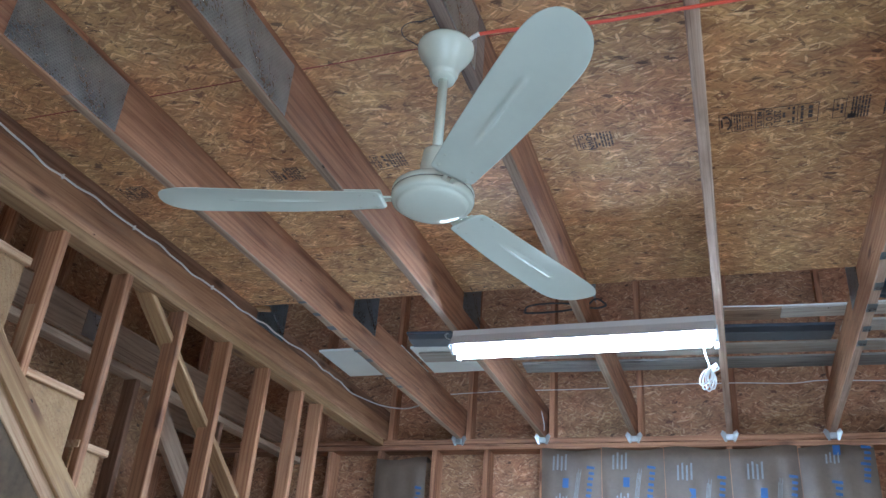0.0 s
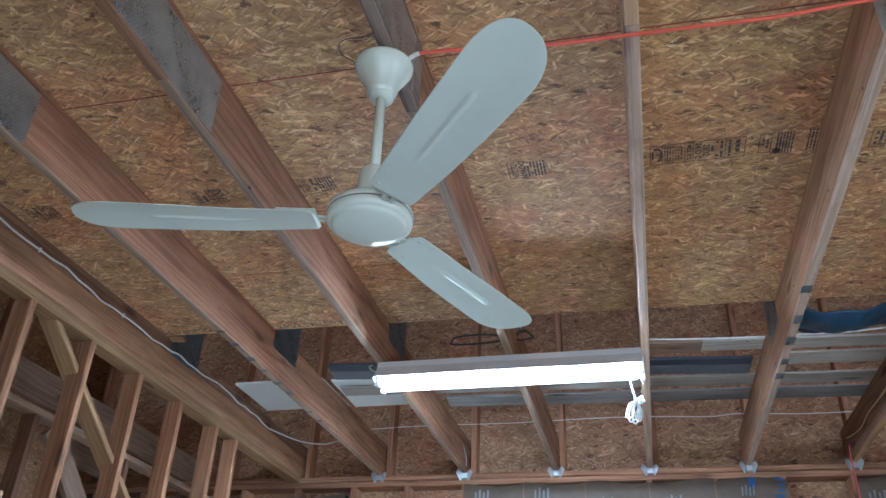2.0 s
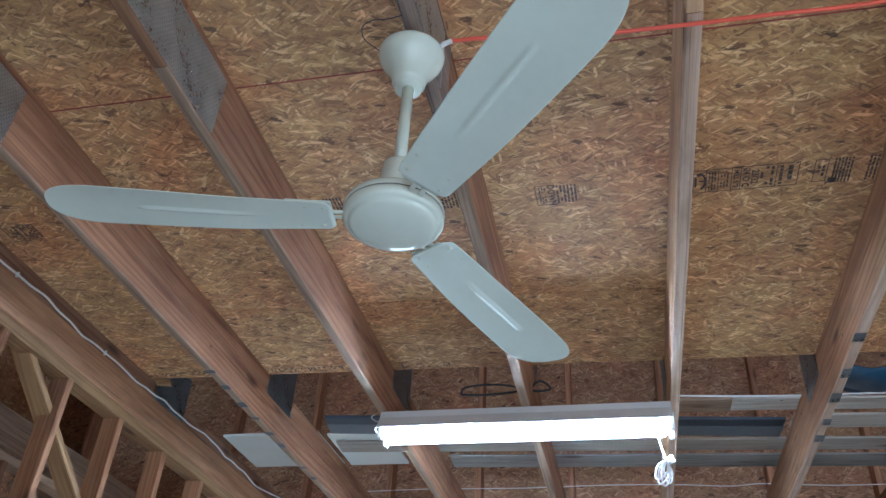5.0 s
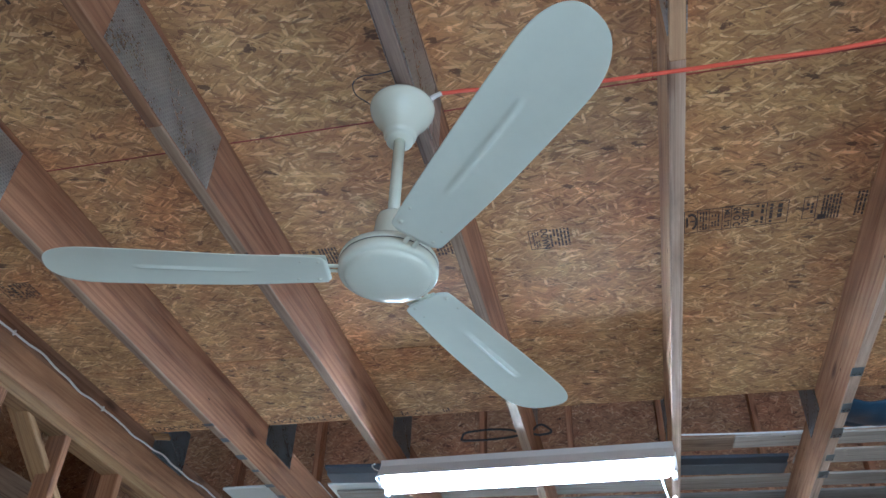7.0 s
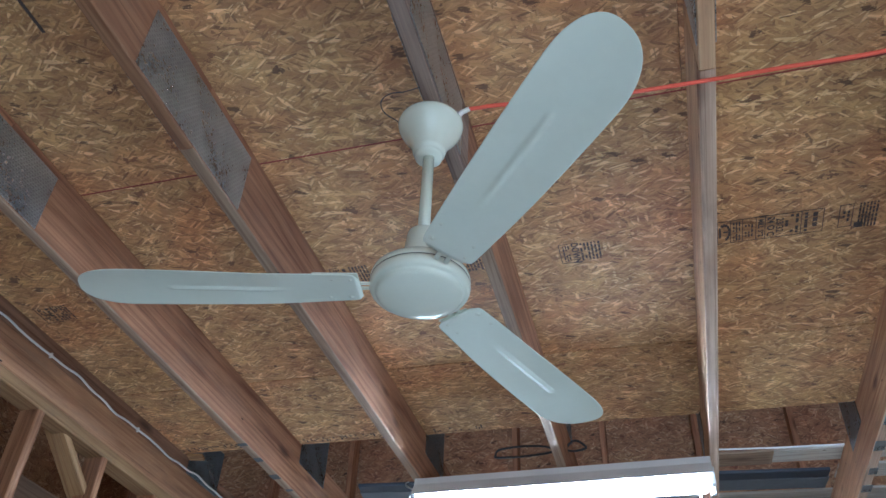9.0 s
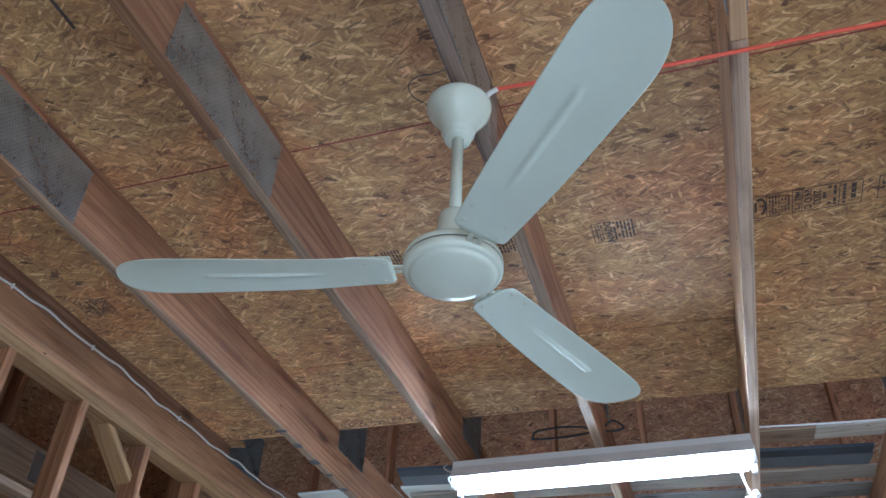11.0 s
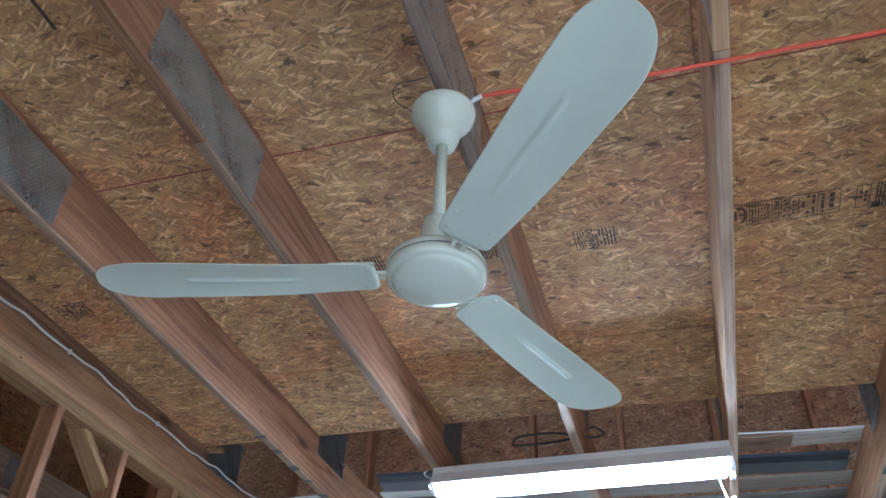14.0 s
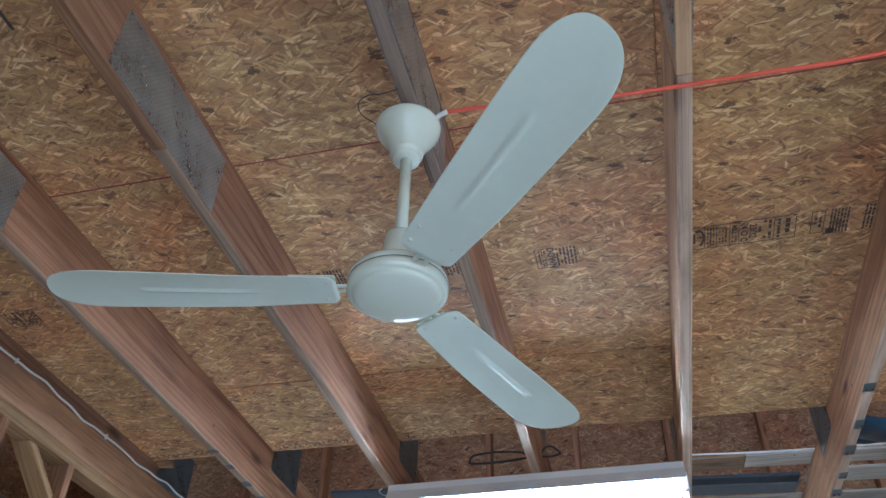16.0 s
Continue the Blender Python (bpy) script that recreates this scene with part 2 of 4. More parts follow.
def make_nailplate(name, col):
    """Galvanised truss plate with rows of punched teeth."""
    k = Nodes(name)
    tc = k.n("ShaderNodeTexCoord")
    v = tc.outputs["Object"]
    br = k.n("ShaderNodeTexBrick")
    sv = k.n("ShaderNodeSeparateXYZ")
    k.link(v, sv.inputs[0])
    cv = k.n("ShaderNodeCombineXYZ")
    k.link(sv.outputs[1], cv.inputs[0]), k.link(sv.outputs[2], cv.inputs[1])
    k.link(cv.outputs[0], br.inputs["Vector"])
    br.inputs["Scale"].default_value = 1.0
    br.inputs["Brick Width"].default_value = 0.0125
    br.inputs["Row Height"].default_value = 0.0095
    br.inputs["Mortar Size"].default_value = 0.0026
    br.inputs["Mortar Smooth"].default_value = 0.3
    slot = br.outputs["Fac"]
    a, _ = k.noise(v, 8, 5, 0.65)
    spangle, _ = k.noise(v, 90, 2, 0.5)
    col1 = k.ramp(a, [(0.3, tuple(c * 0.62 for c in col)), (0.7, tuple(c * 1.25 for c in col))])
    k.base(k.mix(k.math('MULTIPLY', k.math('SUBTRACT', 1.0, slot), 0.30), col1, rgb(0.06, 0.06, 0.06)))
    k.rough(k.math('ADD', k.math('MULTIPLY', a, 0.36), k.math('MULTIPLY', spangle, 0.28)))
    k.b.inputs["Metallic"].default_value = 0.75
    k.bump(k.math('ADD', slot, k.math('MULTIPLY', spangle, 0.6)), 0.7, 0.002)
    return k.m


FIR = make_wood("fir_lumber", (0.50, 0.258, 0.138), (0.215, 0.097, 0.053), (0.07, 0.03, 0.02))
PALE = make_wood("pale_stud_lumber", (0.56, 0.375, 0.215), (0.36, 0.20, 0.105), (0.12, 0.05, 0.03))
CREAM = make_wood("cream_plate_lumber", (0.50, 0.315, 0.15), (0.30, 0.165, 0.076), (0.15, 0.07, 0.04))
GREYWOOD = make_wood("weathered_lumber", (0.31, 0.22, 0.165), (0.12, 0.08, 0.06), (0.05, 0.035, 0.03), 0.8, 0.1)
BOARD = make_wood("stored_board_lumber", (0.55, 0.49, 0.39), (0.36, 0.30, 0.23), (0.18, 0.12, 0.08), 0.75, 0.2)
BROWN = make_wood("brown_beam_lumber", (0.31, 0.175, 0.105), (0.155, 0.08, 0.046), (0.06, 0.03, 0.02))
# on joist undersides this paler brown stands for light from below and some wear
LIGHT_BROWN = make_wood("light_brown_lumber", (0.46, 0.33, 0.22), (0.25, 0.165, 0.108), (0.13, 0.075, 0.05), 0.8, 0.0)
PINK = make_wood("pink_pale_lumber", (0.55, 0.41, 0.30), (0.37, 0.25, 0.17), (0.2, 0.12, 0.08), 0.8)
STUD = make_wood("stud_lumber", (0.48, 0.252, 0.13), (0.235, 0.108, 0.054), (0.10, 0.045, 0.03))
TAN = make_wood("tan_beam_lumber", (0.455, 0.255, 0.136), (0.25, 0.123, 0.064), (0.09, 0.045, 0.03))
OSB = make_osb("osb_deck", (1.15, 1.055, 0.945))
# tint darkened and pulled towards purple to carry the haze at the far wall
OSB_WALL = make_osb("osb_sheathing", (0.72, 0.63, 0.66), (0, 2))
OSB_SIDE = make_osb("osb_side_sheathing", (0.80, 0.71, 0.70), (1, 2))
PLY = make_wood("plywood_sheet", (0.42, 0.265, 0.13), (0.32, 0.19, 0.09), (0.40, 0.25, 0.13))
PLATE = make_nailplate("galvanised_nail_plate", (0.41, 0.415, 0.405))
PLATE_BLUE = make_nailplate("blue_grey_nail_plate", (0.15, 0.19, 0.21))
DARK_STRAP = make_plain("dark_strap_steel", (0.10, 0.10, 0.10), 0.6, 0.4, 0.3, 30)
GALV = make_plain("galvanised_steel", (0.55, 0.58, 0.58), 0.35, 0.85, 0.2, 30)
ENAMEL = make_plain("cream_enamel", (0.72, 0.755, 0.635), 0.10, 0.0, 0.03, 6)
BLADE = make_plain("blade_enamel", (0.725, 0.775, 0.67), 0.17, 0.0, 0.035, 5, 0.0, 0.25)
WHITE_METAL = make_plain("white_fixture_paint", (0.74, 0.74, 0.73), 0.4, 0.0, 0.05, 8)
WHITE_WIRE = make_plain("white_cable_sheath", (0.72, 0.70, 0.66), 0.45, 0.0, 0.08, 20)
ORANGE = make_plain("orange_cord_sheath", (0.74, 0.105, 0.055), 0.5, 0.0, 0.08, 20)
BLACK = make_plain("black_rubber", (0.03, 0.03, 0.033), 0.5, 0.0, 0.2, 20)
GREYBOARD = make_wood("grey_stained_board", (0.42, 0.39, 0.33), (0.22, 0.19, 0.16), (0.08, 0.06, 0.05), 0.8, 0.3)
SLATE = make_plain("slate_grey_panel", (0.13, 0.145, 0.16), 0.6, 0.0, 0.25, 5)
DARKPANEL = make_plain("dark_panel", (0.035, 0.045, 0.06), 0.6, 0.0, 0.3, 6)
YELLOW = make_plain("yellow_cord_sheath", (0.62, 0.47, 0.22), 0.55, 0.0, 0.1, 20)
RED = make_plain("red_string", (0.62, 0.11, 0.10), 0.7, 0.0, 0.1, 20)
INK = make_plain("black_ink", (0.085, 0.062, 0.052), 0.8, 0.0, 0.6, 60)
BLUE_INK = make_plain("blue_print", (0.03, 0.09, 0.24), 0.6, 0.0, 0.15, 30)
GREY_INK = make_plain("grey_print", (0.25, 0.24, 0.24), 0.7, 0.0, 0.2, 30)
KRAFT = make_plain("kraft_paper_facing", (0.135, 0.094, 0.062), 0.55, 0.0, 0.25, 5, 0.5)
PANEL_WHITE = make_plain("white_panel_board", (0.70, 0.72, 0.66), 0.5, 0.0, 0.06, 4)
TARP = make_plain("blue_tarpaulin", (0.016, 0.060, 0.110), 0.35, 0.0, 0.45, 7, 0.3)
CONCRETE = make_plain("concrete_slab", (0.42, 0.41, 0.39), 0.7, 0.0, 0.2, 1.2, 0.15)
GYPSUM = make_plain("painted_wall_board", (0.62, 0.61, 0.58), 0.8, 0.0, 0.06, 2)
GROUND = make_plain("gravel_ground", (0.30, 0.28, 0.25), 0.9, 0.0, 0.3, 3, 0.3)
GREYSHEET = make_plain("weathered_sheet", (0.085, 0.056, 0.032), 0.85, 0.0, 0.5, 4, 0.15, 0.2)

k = Nodes("window_glass")
k.base(rgb(1, 1, 1))
k.rough(0.0)
k.b.inputs["Transmission Weight"].default_value = 1.0
GLASS = k.m
k = Nodes("fluorescent_tube_glow")
k.base(rgb(1, 1, 1))
k.put(k.b.inputs["Emission Color"], rgb(0.80, 0.89, 1.0))
k.b.inputs["Emission Strength"].default_value = 205.0
TUBE = k.m


# ---------------------------------------------------------------- mesh helpers
def part(name, bm, material, parent=None, label="", smooth=False):
    me = bpy.data.meshes.new(name)
    bm.normal_update()
    bm.to_mesh(me)
    bm.free()
    me.materials.append(material)
    if smooth:
        for p in me.polygons:
            p.use_smooth = True
    ob = new(name, me)
    if parent is not None:
        ob.parent = parent
        ob.matrix_parent_inverse = parent.matrix_basis.inverted()
    if label:
        ob["label"] = label
    return ob


def thing(name, at, label, category, group="", kind=""):
    ob = new(name)
    ob.empty_display_size = 0.1
    ob.matrix_basis = Matrix.Translation(at)
    return tagged(ob, label, category, group, kind)


def add_box(bm, c, s, m=None, bevel=0.0):
    g = bmesh.ops.create_cube(bm, size=1.0, matrix=Matrix.Translation(c) @ Matrix.Diagonal((*s, 1)))
    vs = g["verts"]
    if bevel:
        es = list({e for v in vs for e in v.link_edges})
        r = bmesh.ops.bevel(bm, geom=es, offset=bevel, segments=1, affect='EDGES')
        vs = [v for v in bm.verts if v.is_valid and v in set(r["verts"])] or vs
    if m is not None:
        bmesh.ops.transform(bm, matrix=m, verts=[v for v in vs if v.is_valid])
    return bm


def box(name, lo, hi, material, parent=None, label="", bevel=0.003):
    bm = bmesh.new()
    c = [(a + b) / 2 for a, b in zip(lo, hi)]
    s = [b - a for a, b in zip(lo, hi)]
    add_box(bm, (0, 0, 0), s, None, min(bevel, min(s) * 0.3))
    ob = part(name, bm, material, None, label)
    ob.matrix_basis = Matrix.Translation(c)
    if parent is not None:
        ob.parent = parent
        ob.matrix_parent_inverse = parent.matrix_basis.inverted()
    return ob


LUM = random.Random(5)


def lumber(name, a, b, w, h, material, parent=None, label="", up=(0, 0, 1), lit_under=None):
    """A sawn piece from a to b (centres of its ends), w wide and h high; its x axis runs along it."""
    a, b = Vector(a), Vector(b)
    x = (b - a).normalized()
    L = (b - a).length
    z = Vector(up)
    y = z.cross(x).normalized()
    z = x.cross(y).normalized()
    m = Matrix(((x.x, y.x, z.x, 0), (x.y, y.y, z.y, 0), (x.z, y.z, z.z, 0), (0, 0, 0, 1)))
    bm = bmesh.new()
    n = max(2, int(L / 0.35))
    rings = []
    bev = 0.0035
    prof = [(-w / 2 + bev, -h / 2), (w / 2 - bev, -h / 2), (w / 2, -h / 2 + bev), (w / 2, h / 2 - bev),
            (w / 2 - bev, h / 2), (-w / 2 + bev, h / 2), (-w / 2, h / 2 - bev), (-w / 2, -h / 2 + bev)]
    for i in range(n + 1):
        rings.append([bm.verts.new((-L / 2 + L * i / n, py + LUM.uniform(-.0007, .0007), pz + LUM.uniform(-.0007, .0007))) for py, pz in prof])
    for r0, r1 in zip(rings, rings[1:]):
        for j in range(8):
            f = bm.faces.new((r0[j], r0[(j + 1) % 8], r1[(j + 1) % 8], r1[j]))
            # underside takes its own paler wood, which paints in light from below
            f.material_index = 1 if lit_under and j in (0, 7, 1) else 0
    bm.faces.new(rings[0][::-1]), bm.faces.new(rings[-1])
    bmesh.ops.recalc_face_normals(bm, faces=bm.faces[:])
    ob = part(name, bm, material, None, label)
    if lit_under:
        ob.data.materials.append(lit_under)
    ob.matrix_basis = Matrix.Translation((a + b) / 2) @ m
    if parent is not None:
        ob.parent = parent
        ob.matrix_parent_inverse = parent.matrix_basis.inverted()
    return ob


def lathe(profile, seg=64):
    bm = bmesh.new()
    rings = []
    for r, z in profile:
        if r < 1e-5:
            rings.append([bm.verts.new((0, 0, z))])
        else:
            rings.append([bm.verts.new((r * math.cos(2 * math.pi * i / seg), r * math.sin(2 * math.pi * i / seg), z)) for i in range(seg)])
    for a, b in zip(rings, rings[1:]):
        for i in range(seg):
            j = (i + 1) % seg
            if len(a) == 1 and len(b) > 1:
                bm.faces.new((a[0], b[i], b[j]))
            elif len(b) == 1 and len(a) > 1:
                bm.faces.new((a[i], a[j], b[0]))
            elif len(a) > 1:
                bm.faces.new((a[i], a[j], b[j], b[i]))
    bmesh.ops.recalc_face_normals(bm, faces=bm.faces[:])
    return bm


def smooth_path(pts, n=8):
    P = [Vector(p) for p in pts]
    out = []
    for i in range(len(P) - 1):
        p0, p1, p2, p3 = P[max(i - 1, 0)], P[i], P[i + 1], P[min(i + 2, len(P) - 1)]
        for j in range(n):
            t = j / n
            out.append(0.5 * ((2 * p1) + (p2 - p0) * t + (2 * p0 - 5 * p1 + 4 * p2 - p3) * t * t + (3 * p1 - p0 - 3 * p2 + p3) * t ** 3))
    out.append(P[-1])
    return out


def tube(bm, pts, r, n=8, seg=8, closed=False):
    path = smooth_path(pts, n)
    rings = []
    side = None
    for i, p in enumerate(path):
        d = (path[min(i + 1, len(path) - 1)] - path[max(i - 1, 0)]).normalized()
        if side is None:
            side = d.orthogonal().normalized()
        side = (side - d * side.dot(d)).normalized()
        s2 = d.cross(side)
        rings.append([bm.verts.new(p + (side * math.cos(a) + s2 * math.sin(a)) * r) for a in (2 * math.pi * q / seg for q in range(seg))])
    for a, b in zip(rings, rings[1:]):
        for q in range(seg):
            bm.faces.new((a[q], a[(q + 1) % seg], b[(q + 1) % seg], b[q]))
    bm.faces.new(rings[0][::-1]), bm.faces.new(rings[-1])
    return bm


def cable(name, pts, r, material, label, category, n=8):
    bm = tube(bmesh.new(), pts, r, n)
    return tagged(part(name, bm, material, None, "", True), label, category)


# ---------------------------------------------------------------- shell
box("floor", (-3.6, -9.2, -0.15), (4.7, 0.3, 0.0), CONCRETE, None, "grey concrete garage floor slab")
tagged(bpy.data.objects["floor"], "grey concrete garage floor slab", "floor", kind="structure")
bm = bmesh.new()
add_box(bm, (0, 0, -0.22), (400, 400, 0.1))
tagged(part("ground", bm, GROUND), "gravel ground outside the garage", "ground", kind="structure")

# deck: strand board panels over the joists, cut off short of the far wall
bm = bmesh.new()
rows_y = [-1.915, -2.500, -3.700, -4.919, -6.138, -7.357, -8.576, -9.2]
for i, (y1, y0) in enumerate(zip(rows_y, rows_y[1:])):
    x = -1.21 - (1.2192 if i % 2 else 0.0)
    while x < 4.6:
        x0, x1 = max(x, -1.21), min(x + 2.4384, 4.6)
        if x1 - x0 > 0.05:
            add_box(bm, ((x0 + x1) / 2, (y0 + y1) / 2, ZD + 0.009 + 0.0008 * ((i * 7) % 3)), (x1 - x0 - 0.003, y1 - y0 - 0.006, 0.018))
        x += 2.4384
for v in bm.verts:
    if v.co.y > -2.0:
        v.co.y = -1.930 + 0.024 * (v.co.x + 0.6)
    elif abs(v.co.y + 2.5) < 0.02:
        v.co.y += 0.024 * (v.co.x + 1.2) - 0.030
SEALER = make_plain("red_edge_sealer", (0.27, 0.055, 0.04), 0.8, 0.0, 0.5, 14)
ceiling = tagged(part("ceiling", bm, OSB), "strand board floor deck seen from below", "ceiling", kind="structure")

bm = bmesh.new()
for y in rows_y[2:-1]:
    add_box(bm, (1.7, y, ZD + 0.006), (5.7, 0.0058, 0.009))
part("edge_sealer", bm, SEALER, ceiling, "red sealed edges in the panel joints")

# outer walls
north = thing("wall_north", (0, 0.1, 0), "stud wall with strand board sheathing", "wall", kind="structure")
# opening below the view, assumed only from the highlight on the motor housing
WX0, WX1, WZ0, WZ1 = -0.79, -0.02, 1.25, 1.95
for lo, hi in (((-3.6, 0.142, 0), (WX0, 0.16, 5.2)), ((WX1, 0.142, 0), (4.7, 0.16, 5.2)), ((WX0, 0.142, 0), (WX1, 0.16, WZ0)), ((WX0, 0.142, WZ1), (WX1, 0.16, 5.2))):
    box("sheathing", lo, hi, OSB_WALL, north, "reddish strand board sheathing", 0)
win = thing("window_1", ((WX0 + WX1) / 2, 0.15, WZ0), "unseen two-pane window assumed low in the far stud wall", "window", kind="structure")
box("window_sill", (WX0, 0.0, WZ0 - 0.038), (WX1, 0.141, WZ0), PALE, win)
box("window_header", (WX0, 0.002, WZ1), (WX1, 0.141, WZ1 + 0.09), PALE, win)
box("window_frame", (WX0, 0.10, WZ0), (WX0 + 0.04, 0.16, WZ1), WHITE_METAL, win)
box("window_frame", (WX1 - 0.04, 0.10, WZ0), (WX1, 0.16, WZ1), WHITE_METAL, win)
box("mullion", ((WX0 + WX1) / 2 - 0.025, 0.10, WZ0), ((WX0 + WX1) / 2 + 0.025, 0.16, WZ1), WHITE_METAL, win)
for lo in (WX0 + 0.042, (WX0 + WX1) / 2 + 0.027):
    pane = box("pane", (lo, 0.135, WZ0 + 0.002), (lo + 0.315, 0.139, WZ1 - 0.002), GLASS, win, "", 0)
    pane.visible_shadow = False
lumber("top_plate", (-3.5, 0.07, ZJ - 0.019), (4.65, 0.07, ZJ - 0.019), 0.14, 0.037, FIR, north)
lumber("top_plate", (-3.5, 0.073, ZJ - 0.058), (4.65, 0.073, ZJ - 0.058), 0.14, 0.037, FIR, north)
for i in range(-8, 12):
    sx = i * 0.4064 + (0.02 if i == -2 else 0)
    if i == -1:
        lumber("stud", (sx, 0.072, 0.0), (sx, 0.072, WZ0 - 0.04), 0.14, 0.038, FIR, north, up=(1, 0, 0))
        lumber("stud", (sx, 0.072, WZ1 + 0.092), (sx, 0.072, ZJ - 0.078), 0.14, 0.038, FIR, north, up=(1, 0, 0))
        continue
    lumber("stud", (sx, 0.072, 0.0), (sx, 0.072, ZJ - 0.078), 0.14, 0.038, FIR, north, up=(1, 0, 0))
for i, x in enumerate([-3.05, -2.44, -1.83, -1.22] + JX + [4.27]):
    if x > 4.4:
        continue
    lumber("upper_stud", (x + 0.055, 0.085, ZJ), (x + 0.055, 0.085, 5.1), 0.11, 0.038, FIR, north, up=(1, 0, 0))
# the gap between these panels is added to hold the east lamp
east = thing("wall_east", (4.68, -4.5, 0), "unseen strand board side wall with an opening added for light", "wall", kind="structure")
for lo, hi in (((4.62, -9.2, 0), (4.75, -6.4, 5.2)), ((4.62, -3.6, 0), (4.75, 0.16, 5.2)), ((4.62, -6.4, 2.15), (4.75, -3.6, 5.2))):
    box("wall_panel", lo, hi, OSB_SIDE, east, "", 0)
tagged(box("wall_far_west", (-3.7, -9.2, 0), (-3.58, 0.16, 5.2), OSB_SIDE, None), "strand board outer wall behind the stud partition", "wall", kind="structure")
south = thing("wall_south", (0, -9.2, 0), "wall round the open garage door", "wall", kind="structure")
box("wall_pier", (-3.7, -9.3, 0), (0.5, -9.2, 5.2), GYPSUM, south)
box("wall_pier", (4.5, -9.3, 0), (4.75, -9.2, 5.2), GYPSUM, south)
box("lintel", (0.5, -9.3, 2.35), (4.5, -9.2, 3.9), GYPSUM, south)
# gable pieces leave an opening out of view, added for the loft lamp
box("gable", (0.5, -9.3, 4.8), (4.5, -9.2, 5.2), GYPSUM, south)
box("gable", (0.5, -9.3, 3.9), (0.85, -9.2, 4.8), GYPSUM, south)
box("gable", (2.35, -9.3, 3.9), (4.5, -9.2, 4.8), GYPSUM, south)
tagged(box("roof", (-3.8, -9.4, 5.2), (4.9, 0.4, 5.3), OSB, None), "strand board roof deck over the loft", "roof", kind="structure")
tagged(box("wall_loft", (-1.215, -9.2, 3.36), (-1.205, -2.0, 3.9), OSB_SIDE, None), "strand board loft side wall", "wall", kind="structure")

# ---------------------------------------------------------------- joists
def joist(x, near_x, y_joint, near_wood, far_wood, plate, label, plate_side=1, plate_mat=None, lit_under=None, lit_under_near=None):
    t = thing("ceiling_joist", (x, 0, ZJ), label, "joist", "ceiling joists")
    zc = ZJ + 0.1175
    lumber("far_beam", (near_x, y_joint, zc), (x, 0.10, zc), 0.038, 0.235, far_wood, t, lit_under=lit_under)
    lumber("near_beam", (near_x, -9.15, zc), (near_x, y_joint - 0.002, zc), 0.038, 0.235, near_wood, t, lit_under=lit_under_near)
    if plate:
        y0, y1 = plate
        px = near_x + plate_side * 0.0205
        box("splice_plate", (px - 0.0012, y0, ZJ + 0.006), (px + 0.0012, y1, ZJ + 0.205), plate_mat or PLATE, t, "galvanised toothed splice plate", 0.0005)
        px = near_x - plate_side * 0.0205
        box("splice_plate", (px - 0.0012, y0, ZJ + 0.006), (px + 0.0012, y1, ZJ + 0.205), plate_mat or PLATE, t, "galvanised toothed splice plate", 0.0005)
    return t


j2 = joist(JX[0], JX[0], -4.02, FIR, FIR, (-4.29, -3.81), "reddish fir joist with a galvanised splice plate", lit_under=LIGHT_BROWN, lit_under_near=TAN)
j3 = joist(JX[1], JX[1], -4.00, FIR, FIR, (-4.27, -3.755), "fir joist with a worn lower edge, painted paler as lit, and splice plate", lit_under=LIGHT_BROWN, lit_under_near=TAN)
j4 = joist(JX[2] + 0.012, JX[2] + 0.034, -3.74, GREYWOOD, FIR, (-4.25, -3.82), "joist of weathered grey lumber that carries the fan", lit_under=LIGHT_BROWN)
j5 = joist(JX[3] + 0.010, JX[3] + 0.041, -3.953, PALE, PALE, (-4.5, -4.02), "pale fir joist above the orange cord", lit_under=PINK)
j6 = joist(JX[4] + 0.009, JX[4] + 0.053, -4.00, TAN, TAN, (-4.28, -3.8), "brown fir joist with metal straps under it", lit_under=PINK)
j7 = joist(JX[5] + 0.02, JX[5] + 0.085, -4.00, FIR, BROWN, (-4.28, -3.8), "brown fir joist with a yellow cord along its side", lit_under=CREAM)
for x in JX[6:]:
    joist(x, x, -4.0, FIR, FIR, (-4.28, -3.8), "reddish fir joist under the deck")

# upright posts of the trusses where the deck stops, each with a toothed plate over the joint
for j, x, y0, y1, side in ((j2, JX[0], -1.935, -1.635, 1), (j3, JX[1], -1.925, -1.635, 1), (j4, JX[2] + 0.012, -1.915, -1.63, 1), (j5, JX[3] + 0.024, -1.90, -1.62, -1),
                           (j6, JX[4] + 0.028, -1.878, -1.60, -1), (j7, JX[5] + 0.047, -1.865, -1.59, -1)):
    lumber("post", (x, (y0 + y1) / 2 + 0.02, ZJ + 0.236), (x, (y0 + y1) / 2 + 0.02, 4.9), 0.038, 0.14, FIR, j, up=(0, 1, 0))
    for s in (-1, 1):
        px = x + s * 0.0205
        box("edge_plate", (px - 0.0012, y0, ZJ + 0.140), (px + 0.0012, y1, ZJ + 0.390), PLATE_BLUE, j, "blue-grey toothed plate", 0.0005)

# thin straps and pale scraps nailed under two joists
for j, x, ys in ((j2, JX[0], [-2.44, -2.30, -2.13, -1.97, -1.80, -1.66, -1.35, -1.2]), (j6, JX[4] + 0.032, [-2.47, -2.20, -1.99, -1.74, -1.57])):
    for i, y in enumerate(ys):
        L = 0.022 if j is j2 else 0.06
        box("strap", (x - 0.0205 + 0.008 * (i % 2), y, ZJ - 0.0016), (x + 0.0205, y + L + 0.012 * (i % 3), ZJ + 0.0), DARK_STRAP if j is j2 else PLATE_BLUE, j, "short blue-grey strap", 0.0003)

